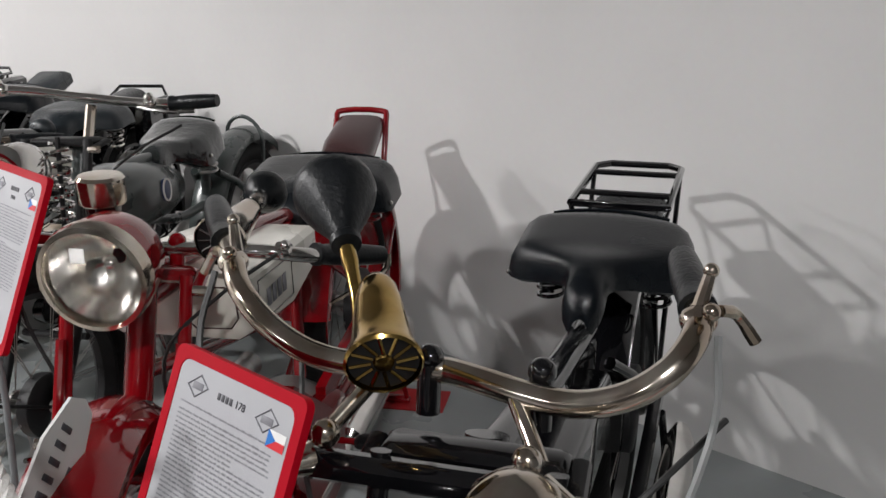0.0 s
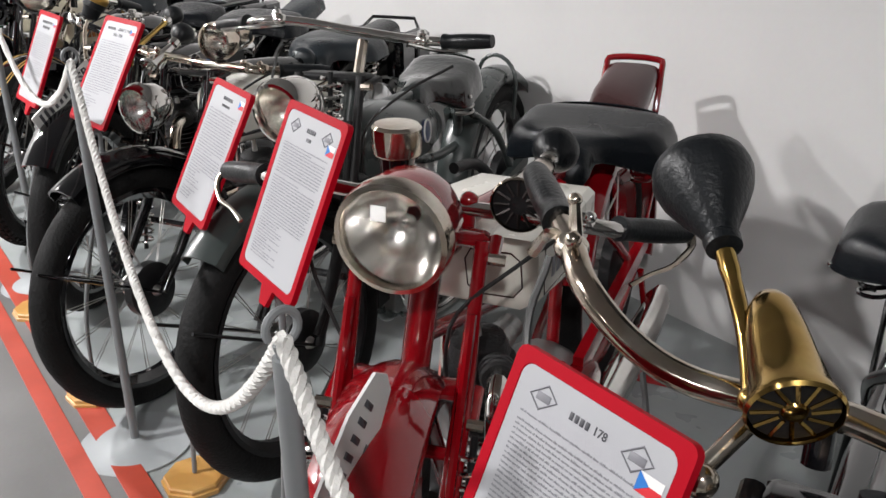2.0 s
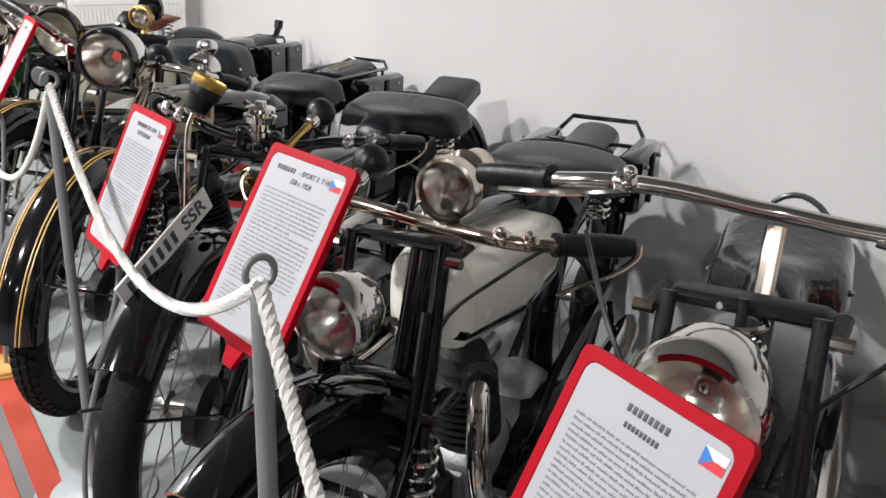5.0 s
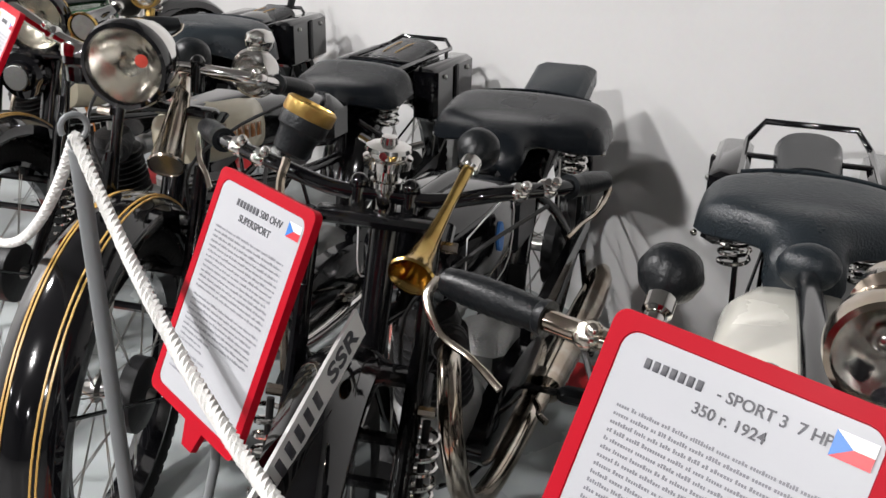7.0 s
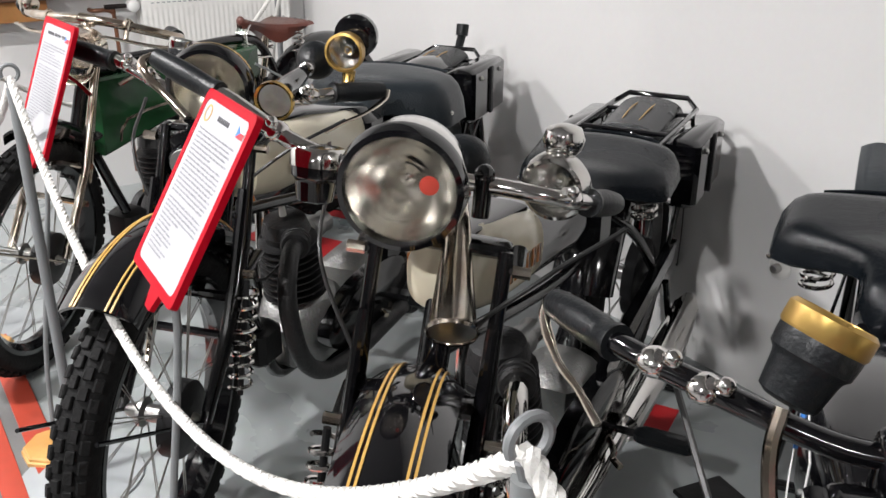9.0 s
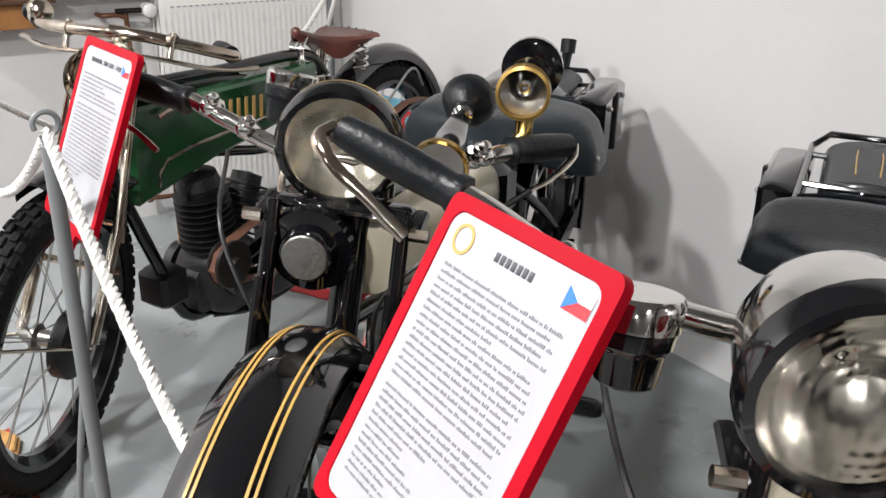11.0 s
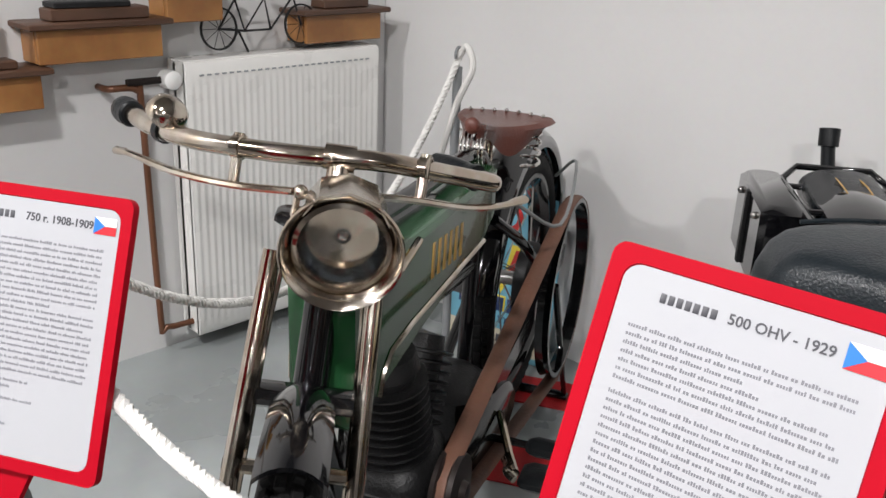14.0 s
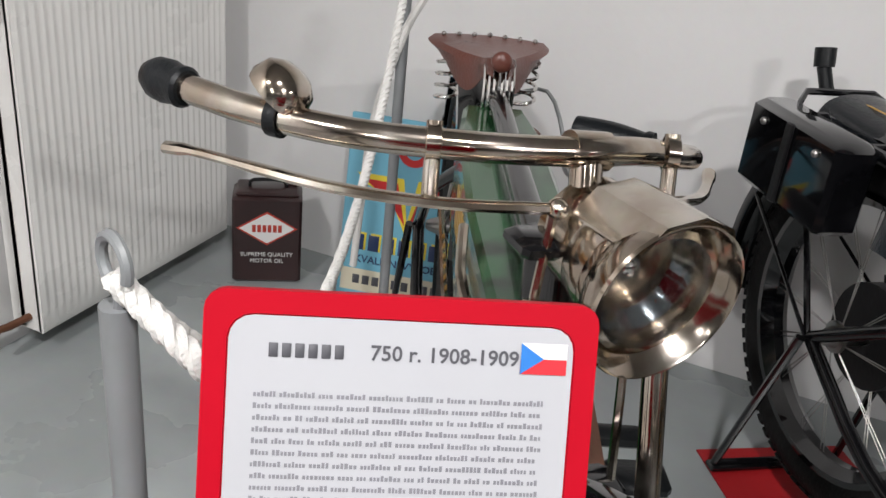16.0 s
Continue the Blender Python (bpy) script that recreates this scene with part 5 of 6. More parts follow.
saddle(G, Matrix.Translation((-0.49, 0, 0.762)), 0.32, 0.165, 0.06, LEATHER, CHROME, skirt=0.045, crown=0.03, dip=0.005)
rear_rack(G, None, -0.79, -1.19, 0.21, 0.762, BLACK, 2, 0.02)
part("pillion_pad", body_loft(Matrix.Translation((-1.03, 0, 0.74)), [(0.15, -0.02, 0.05, 0.01), (0.13, 0, 0.075, 0.035), (-0.1, 0.01, 0.08, 0.04), (-0.15, 0, 0.05, 0.015)], 2.4), LEATHER, G, "leather roll with pale stitching")
for s in (-1, 1):
    part("stitching", Geo().tube([(-0.94, s * 0.02, 0.777), (-1.03, s * 0.022, 0.786), (-1.12, s * 0.02, 0.782)], 0.0015, 5, 3), GOLD, G)
    toolbox(G, Matrix.Translation((-1.04, s * 0.135, 0.67)), (0.28, 0.08, 0.16), BLACK)

# the eighth: black with brass-rimmed headlamp
Hm, St, S = motorcycle("black vintage motorcycle with brass-rimmed headlamp and cream tank", -4.58, 1.071, 34.5, k=1.07, steer=12, guard_front=(58, 165), headz=0.83, fork="girder", rear=-1.02, lining=GOLD, guard_w=0.13, crown=0.03, tread=0.032, lift=0.05, exhaust_mat=IRON)
hb = handlebar(Hm, None, [(0.0, 0.0, 0.87), (-0.02, 0.1, 0.87), (-0.05, 0.18, 0.883), (-0.1, 0.216, 0.884)], 0.0125, CHROME, BLACK, (0.05,), "chrome handlebar", [tuple(St @ Vector(q)) for q in ((0.0, -0.02, 0.87), (0.0, -0.1, 0.87), (-0.02, -0.2, 0.9), (-0.05, -0.27, 0.915))])
grip(Hm, (-0.045, -0.26, 0.91), (-0.07, -0.39, 0.925), 0.018, lever=1, m=St)
grip(Hm, (-0.075, 0.2, 0.885), (-0.175, 0.262, 0.875), 0.018, lever=1)
for s in (-1, 1):
    bracketed_bar_fittings(Hm, *((None, (-0.04, 0.172, 0.885)) if s > 0 else (St, (-0.03, -0.22, 0.91))), CHROME)
    bracketed_bar_fittings(Hm, St, (-0.01, s * 0.16, 0.89), CHROME)
headlamp(Hm, St @ pose(0.045, -0.012, 0.9, 0, 4, 8), 0.079, 0.065, BLACK, BLACK, RIBGLASS, WARMREF, label="large black headlamp with brass line", rim=0.013)
part("brass_ring", Geo(St @ pose(0.045, -0.012, 0.9, 0, 4, 8) @ ROT_X).lathe([(0.0795, -0.012), (0.0865, -0.012), (0.0865, -0.019), (0.0795, -0.019)], n=36, loop=True), BRASS, Hm)
part("klaxon", Geo(St @ pose(0.085, -0.035, 0.765) @ ROT_X).lathe([(0.03, -0.06), (0.05, -0.05), (0.058, -0.01), (0.062, 0.0), (0.058, 0.01), (0.04, 0.012), (0.036, 0.03), (0.03, 0.034), (0.001, 0.034)], n=30), BLACK, Hm, "round black electric horn")
part("klaxon_face", Geo(St @ pose(0.085, -0.035, 0.765) @ ROT_X).lathe([(0.032, 0.034), (0.03, 0.037), (0.001, 0.038)], n=24), ALLOY, Hm)
lampm = headlamp(Hm, St @ pose(-0.098, 0.216, 0.97, 0, 0, 0), 0.037, 0.055, NICKEL, OLDBRASS, GLASS, name="side_lamp", label="small brass-rimmed lamp", rim=0.003)
part("lamp_cap", Geo(St @ pose(-0.15, 0.222, 0.993) @ ROT_X).lathe([(0.04, -0.015), (0.045, -0.01), (0.045, 0.006), (0.03, 0.01)], n=24), BLACK, lampm)
part("lamp_post", Geo(St).tube([(-0.105, 0.222, 0.932), (-0.1, 0.222, 0.905), (-0.09, 0.215, 0.885)], [0.014, 0.012, 0.018], 12), BRASS, lampm)
horn_m = look((0.046, 0.141, 0.888), (-0.2, 0.1, 0.925)) @ Matrix.Rotation(radians(-90), 4, "Y")
bulb_horn(Hm, horn_m, (BLACK, RUBBER), 0.034, 0.185, 0.042, cone=True)
part("horn_disc", Geo(horn_m @ ROT_X).lathe([(0.001, -0.003), (0.032, -0.004), (0.032, -0.008)], n=24), STEEL, Hm, "dull metal horn disc")
part("horn_ring", Geo(horn_m @ ROT_X).lathe([(0.034, 0.0), (0.039, 0.002), (0.039, -0.008), (0.035, -0.008)], n=28, loop=True), BRASS, Hm)
cylinder_gauge(Hm, St @ pose(-0.1, -0.125, 0.952, -6, -16, 0), 0.035, 0.075, RUBBER, CHROME)
part("gauge_stalk", Geo(St).tube([(-0.1, -0.14, 0.88), (-0.08, -0.13, 0.82), (0.0, -0.12, 0.68), (0.1, -0.12, 0.5), (0.2, -0.1, 0.35)], 0.006, 8, 5), NICKEL, Hm, "flexible gauge drive")
tk = part("fuel_tank", body_loft(None, [(0.02, 0.73, 0.03, 0.03), (0.0, 0.73, 0.06, 0.065), (-0.08, 0.73, 0.085, 0.08), (-0.2, 0.725, 0.09, 0.08), (-0.4, 0.7, 0.09, 0.07), (-0.52, 0.68, 0.065, 0.05), (-0.56, 0.67, 0.03, 0.03)], 2.8), CREAM, Hm, "cream tank with brown lettering")
for s in (-1, 1):
    tank_text(Hm, side(s * 0.0915, -0.17, 0.715, 3), 7, 0.18, 0.034, WALNUT, tk)
part("tank_top", body_loft(None, [(-0.02, 0.804, 0.03, 0.006), (-0.2, 0.802, 0.065, 0.009), (-0.45, 0.755, 0.05, 0.01)], 3), BLACK, tk)
part("rear_tank_cover", Geo().box((-0.5, 0, 0.68), (0.12, 0.18, 0.14), bev=0.03), BLACK, Hm)
saddle(Hm, Matrix.Translation((-0.5, 0, 0.782)), 0.34, 0.22, 0.07, LEATHERG, CHROME, skirt=0.085, crown=0.045, dip=-0.015)
rear_rack(Hm, None, -0.93, -1.26, 0.2, 0.75, BLACK, 2, 0.02)
part("rack_lamp", Geo().tube([(-1.3, 0, 0.76), (-1.33, 0, 0.8)], 0.014, 10).tube([(-1.33, 0, 0.8), (-1.34, 0, 0.835)], [0.02, 0.021, 0.018], 12), RUBBER, Hm, "black tail lamp stalk")
part("pillion_pad", body_loft(Matrix.Translation((-1.1, 0, 0.735)), [(0.15, -0.02, 0.05, 0.01), (0.12, 0, 0.07, 0.035), (-0.1, 0.01, 0.075, 0.04), (-0.14, 0, 0.05, 0.015)], 2.4), LEATHER, Hm, "leather roll with pale stitching")
for s in (-1, 1):
    part("stitching", Geo().tube([(-1.0, s * 0.02, 0.772), (-1.1, s * 0.022, 0.781), (-1.2, s * 0.02, 0.777)], 0.0015, 5, 3), GOLD, Hm)
    toolbox(Hm, Matrix.Translation((-1.12, s * 0.135, 0.68)), (0.28, 0.08, 0.16), BLACK)
part("hand_shift", Geo().tube([(-0.3, -0.13, 0.45), (-0.28, -0.17, 0.62)], 0.006, 8).ball((-0.278, -0.172, 0.64), 0.022, sx=0.6), AMBERW, Hm)

# the ninth: green early belt-drive machine
W, St, S = motorcycle("green early belt-drive motorcycle with nickel bars and acetylene lamp", -5.60, 1.04, 25, k=1.06, paint=FRAME, guard=BLACK, headz=0.86, steer=24, cables=False, rear=-1.02, r=0.33, tw=0.07, tread=0.034, rim=FRAME, fork="slim", fork_mat=NICKEL, exhaust=False, guard_front=(82, 150), guard_w=0.08, engine=IRON, spring=NICKEL, lift=0.04)
hb = handlebar(W, None, [(0.022, 0.02, 0.925), (-0.01, 0.07, 0.918), (-0.08, 0.128, 0.893), (-0.14, 0.163, 0.872), (-0.172, 0.168, 0.862), (-0.192, 0.145, 0.859), (-0.203, 0.12, 0.859)], 0.0135, NICKEL, NICKEL, (), "wide nickel handlebar", [(0.03, -0.02, 0.925), (0.038, -0.09, 0.926), (0.03, -0.19, 0.926), (-0.002, -0.28, 0.928), (-0.05, -0.355, 0.93)])
part("bar_tee", Geo(St).lathe([(0.017, -0.02), (0.018, 0.02)], Matrix.Translation((0.02, 0, 0.925)) @ ROT_Y, n=16).tube([(0.02, 0, 0.925), (0.035, 0, 0.89), (0.06, 0, 0.82)], 0.015, 14).lathe([(0.022, -0.008), (0.024, 0.0), (0.022, 0.008)], Matrix.Translation((0.05, 0, 0.85)), n=16), NICKEL, hb)
for s in (-1, 1):
    part("lever_pin", Geo(St).ball((0.06, s * 0.042, 0.885), 0.01), NICKEL, hb)
    part("pull_rod", Geo(St).tube([(0.06, s * 0.045, 0.88), (0.1, s * 0.06, 0.72), (0.16, s * 0.07, 0.5)], 0.0045, 6), NICKEL, hb)
    part("fork_tube", Geo(St).tube([(0.1, s * 0.065, 0.82), (0.2, s * 0.078, 0.55), (0.32, s * 0.08, 0.335)], 0.012, 12), NICKEL, W, "slim nickel fork tube")
part("grip", Geo(Matrix.Translation((-0.042, -0.345, 0.93)) @ face_to((-0.57, -0.82, 0.03))).lathe([(0.0165, 0), (0.0195, 0.003), (0.0195, 0.008), (0.0185, 0.012), (0.021, 0.024), (0.02, 0.038), (0.014, 0.05), (0.005, 0.056), (0.001, 0.057)], n=18), RUBBER, W, "dark rounded horn grip")
grip(W, (-0.195, 0.136, 0.859), (-0.24, 0.055, 0.862), 0.0175)
for path in ([(0.075, -0.02, 0.89), (0.07, -0.11, 0.885), (0.05, -0.21, 0.884), (0.0, -0.32, 0.884), (-0.02, -0.36, 0.88)], [(0.055, 0.06, 0.89), (0.0, 0.11, 0.876), (-0.08, 0.16, 0.85), (-0.15, 0.192, 0.838), (-0.2, 0.21, 0.836)]):
    part("lever", Geo().tube(path, [0.007, 0.007, 0.007, 0.006, 0.008], 8, 4, flat=0.75), NICKEL, hb, "long inverted nickel lever")
for cx, cy, cz, dz in ((0.036, -0.12, 0.926, -0.045), (-0.045, 0.11, 0.907, -0.04)):
    part("lever_clip", Geo().tube([(cx - 0.004, cy, cz + 0.018), (cx + 0.018, cy, cz + dz)], 0.0075, 10), NICKEL, hb)
    part("bar_band", Geo(Matrix.Translation((cx, cy, cz)) @ ROT_Y).lathe([(0.014, -0.007), (0.017, -0.006), (0.017, 0.006), (0.014, 0.007)], n=16, loop=True), NICKEL, hb)
bell = part("bell", Geo(Matrix.Translation((0.0, -0.255, 0.948)) @ Matrix.Rotation(radians(-40), 4, "X")).lathe([(0.029, -0.006), (0.03, 0.0), (0.026, 0.014), (0.016, 0.022), (0.001, 0.025)], n=24), NICKEL, W, "nickel handlebar bell")
part("bell_clip", Geo(Matrix.Translation((0.008, -0.255, 0.927))).lathe([(0.0155, -0.006), (0.018, -0.006), (0.018, 0.006), (0.0155, 0.006)], Matrix.Rotation(radians(-25), 4, "Z") @ ROT_Y, n=16, loop=True), RUBBER, bell)
lm = St @ pose(0.122, 0.018, 0.85, 0, 4, 2)
hl = headlamp(W, lm, 0.058, 0.07, NICKEL, NICKEL, GLASS, DARKREF, label="nickel acetylene headlamp", rim=0.004)
part("flared_rim", Geo(lm @ ROT_X).lathe([(0.053, 0.004), (0.058, 0.012), (0.066, 0.022), (0.071, 0.034), (0.074, 0.036), (0.0755, 0.033), (0.072, 0.018), (0.064, 0.002), (0.058, -0.004)], n=40, loop=True), NICKEL, hl, "wide flared rim")
part("chimney", Geo(lm @ Matrix.Translation((-0.02, 0, 0.055))).loft([[(x, y, z) for x, z in ((-0.035, zz - 0.012), (0.055, zz), (0.055, zz + 0.004), (-0.035, zz - 0.008))] for y, zz in ((-0.05, -0.012), (-0.035, 0.012), (0, 0.022), (0.035, 0.012), (0.05, -0.012))]), NICKEL, hl)
part("lamp_body", Geo(lm @ Matrix.Translation((-0.05, 0, 0)) @ ROT_X).lathe([(0.03, -0.05), (0.05, -0.045), (0.052, 0.02), (0.05, 0.03)], n=26), NICKEL, hl)
tk = part("fuel_tank", Geo().loft([[(x, y, z) for y, z in ((-w, zt - 0.008), (-w + 0.008, zt), (w - 0.008, zt), (w, zt - 0.008), (w, zb + 0.008), (w - 0.008, zb), (-w + 0.008, zb), (-w, zb + 0.008))] for x, zt, zb, w in ((0.05, 0.72, 0.55, 0.035), (0.04, 0.765, 0.54, 0.05), (-0.2, 0.765, 0.6, 0.062), (-0.5, 0.765, 0.64, 0.062), (-0.62, 0.765, 0.66, 0.05), (-0.63, 0.75, 0.67, 0.03))]), GREEN, W, "long green box tank with gold script")
for s in (-1, 1):
    part("gold_script", letter_bars(6, 0.17, 0.06, side(s * 0.0625, -0.3, 0.7, 4), 0.55), GOLD, tk, "plain bars of gold lettering")["kind"] = "stuff"
    part("tank_lever", Geo().tube([(0.0, s * 0.07, 0.58), (-0.03, s * 0.075, 0.64), (-0.2, s * 0.08, 0.66), (-0.45, s * 0.08, 0.67)], 0.0045, 6, 2), NICKEL, tk)
    part("tank_lever", Geo().tube([(-0.02, s * 0.068, 0.74), (-0.06, s * 0.075, 0.755), (-0.14, s * 0.07, 0.77)], 0.006, 8, 2), NICKEL, tk)
part("filler_cap", Geo(Matrix.Translation((-0.12, 0.03, 0.766))).lathe([(0.022, 0), (0.022, 0.008), (0.014, 0.013), (0.001, 0.014)], n=16), BRASS, tk)
part("tank_top_tube", Geo().tube([(0.0, 0, 0.8), (-0.3, 0, 0.79), (-0.6, 0, 0.785), (-0.7, 0, 0.74), (-0.78, 0, 0.6)], 0.016, 12, 4), FRAME, W)
def leather_top(m, length, nose, half):
    """A stretched leather top, nose at x = 0: flat across the rear, with flaps that hang deepest at mid length."""
    g, rings = Geo(m), []
    for i in range(25):
        u = i / 24
        e = max(0, (u - 0.3) / 0.7)
        w = nose * (0.55 + 0.45 * min(1, u / 0.06)) + (half - nose) * e * e * (3 - 2 * e)
        z = -0.012 * math.sin(math.pi * u) + 0.012 * u * u - 0.006 * max(0, 1 - u / 0.05)
        drop = 0.03 + 0.038 * math.exp(-((u - 0.58) / 0.2) ** 2) - 0.012 * max(0, (u - 0.85) / 0.15)
        top = [(t * w, z - 0.006 * t * t) for t in (-0.9, -0.6, -0.3, 0, 0.3, 0.6, 0.9)]
        sec = [(-w * 0.8, z - drop), (-w * 0.93, z - drop * 0.55), (-w, z - 0.014)] + top + [(w, z - 0.014), (w * 0.93, z - drop * 0.55), (w * 0.8, z - drop)]
        rings.append([(-length * u, y, q) for y, q in sec] + [(-length * u, y * 0.95, q - (0.004 if abs(y) < w * 0.95 and q > z - 0.012 else 0.0)) for y, q in sec[::-1]])
    return g.loft(rings)


sd = part("saddle", leather_top(Matrix.Translation((-0.6, 0, 0.855)) @ Matrix.Rotation(radians(-9), 4, "Y"), 0.26, 0.026, 0.11), BROWN, W, "brown leather saddle with steel rivets")
part("saddle_nose", Geo(Matrix.Translation((-0.602, 0, 0.843))).ball((0, 0, 0), 0.017, sx=0.7, sz=1.0), BROWN, sd)
part("cantle_plate", Geo().tube([(-0.845, -0.09, 0.805), (-0.855, 0, 0.802), (-0.845, 0.09, 0.805)], 0.006, 8, 4), CHROME, sd)
for s in (-1, 1):
    part("saddle_spring", Geo(Matrix.Translation((-0.81, s * 0.07, 0))).coil((0, 0, 0.715), (0, 0, 0.8), 0.02, 0.0035, 4), CHROME, sd, "coil spring")
    for i in range(3):
        part("nose_spring", Geo().tube([(-0.625, s * (0.006 + 0.008 * i), 0.835), (-0.6, s * (0.006 + 0.008 * i), 0.8), (-0.61, s * (0.006 + 0.008 * i), 0.75), (-0.65, s * (0.006 + 0.008 * i), 0.72), (-0.72, s * (0.006 + 0.008 * i), 0.71)], 0.0035, 6, 4), CHROME, sd)
for i in range(7):
    a = -0.75 + i * 0.25
    part("rivet", Geo().ball((-0.85, a * 0.11, 0.829 - 0.006 * abs(a)), 0.0045, n=8), STEEL, sd)
part("seat_post", Geo().tube([(-0.72, 0, 0.8), (-0.71, 0, 0.7), (-0.68, 0, 0.6)], 0.012, 10), NICKEL, W)
pul = part("engine_pulley", Geo(Matrix.Translation((-0.13, 0.14, 0.36)) @ ROT_Y).lathe([(0.012, -0.02), (0.06, -0.018), (0.062, -0.01), (0.045, 0.0), (0.062, 0.01), (0.06, 0.018), (0.02, 0.02), (0.016, 0.03), (0.001, 0.032)], n=28), RUST, W, "belt pulley")
bx, bz, br = -1.02, 0.37, 0.225
rim2 = part("belt_rim", Geo(Matrix.Translation((bx, 0.13, bz)) @ ROT_Y).lathe([(br - 0.012, -0.016), (br, -0.016), (br - 0.008, 0.0), (br, 0.016), (br - 0.012, 0.016)], n=44, loop=True), FRAME, W, "rear belt rim")
path = [(-0.13, 0.14, 0.415), (-0.5, 0.138, 0.5), (-0.96, 0.132, bz + br + 0.002)] + [(bx + br * math.cos(radians(a)), 0.13, bz + br * math.sin(radians(a))) for a in range(95, 265, 14)] + [(-0.96, 0.132, bz - br), (-0.5, 0.138, 0.24), (-0.14, 0.14, 0.305), (-0.085, 0.14, 0.33), (-0.072, 0.14, 0.36), (-0.09, 0.14, 0.395)]
part("drive_belt", Geo().tube(path, 0.017, 8, loop=True, flat=0.35), BELT, W, "brown leather drive belt")
part("second_cylinder", Geo(Matrix.Translation((-0.3, 0, 0.36)) @ Matrix.Rotation(radians(-26), 4, "Y")).lathe([q for i in range(8) for q in ((0.042, i * 0.018), (0.062, i * 0.018 + 0.002), (0.062, i * 0.018 + 0.006), (0.042, i * 0.018 + 0.008))] + [(0.04, 0.16), (0.001, 0.165)], n=22), IRON, W, "black finned cylinder")
ped = part("pedal_crank", Geo().tube([(-0.46, 0.13, 0.32), (-0.4, 0.17, 0.27), (-0.33, 0.2, 0.28)], 0.008, 8), NICKEL, W)
part("pedal", Geo().box((-0.33, 0.26, 0.28), (0.07, 0.1, 0.03), bev=0.01), RUBBER, ped)
part("rear_brake_cable", Geo().tube([(-0.55, 0.1, 0.72), (-0.75, 0.16, 0.62), (-0.98, 0.14, 0.7), (-1.2, 0.05, 0.6)], 0.004, 6, 5), GCABLE, W)

# red mats under the stands
for mx, my, ma, sx, sy in ((-1.32, 2.08, 30, 0.14, 0.2), (-2.70, 2.15, 28, 0.16, 0.3), (-4.22, 2.0, 28, 0.2, 0.24), (-3.55, 2.08, 29, 0.16, 0.3), (-5.22, 2.04, 33, 0.2, 0.36), (-5.9, 1.79, 27, 0.17, 0.42), (-6.02, 2.17, 27, 0.16, 0.42)):
    solid("floor_mat", Geo().box((0, 0, 0.002), (sx, sy, 0.004), bev=0.001), MATRED, "flat red mat under a motorcycle stand", "floor mat", pose(mx, my, 0.0005, 0, 0, ma - 90), "red floor mats", shade=False)
g = Geo().box((0, 0, 0.006), (0.32, 0.14, 0.012), bev=0.002)
solid("base_plate", g, MATT, "dark base plate on the floor under a motorcycle", "base plate", pose(-3.75, 1.9, 0.0, 0, 0, -10))
# thin grey panel flat on the floor beneath the first motorcycle
g = Geo().box((0, 0, 0.01), (0.62, 0.4, 0.02), bev=0.003)
solid("grey_floor_panel", g, DISCM, "flat grey panel on the floor under the black motorcycle", "tray", pose(-0.42, 1.62, 0.0, 0, 0, -64))


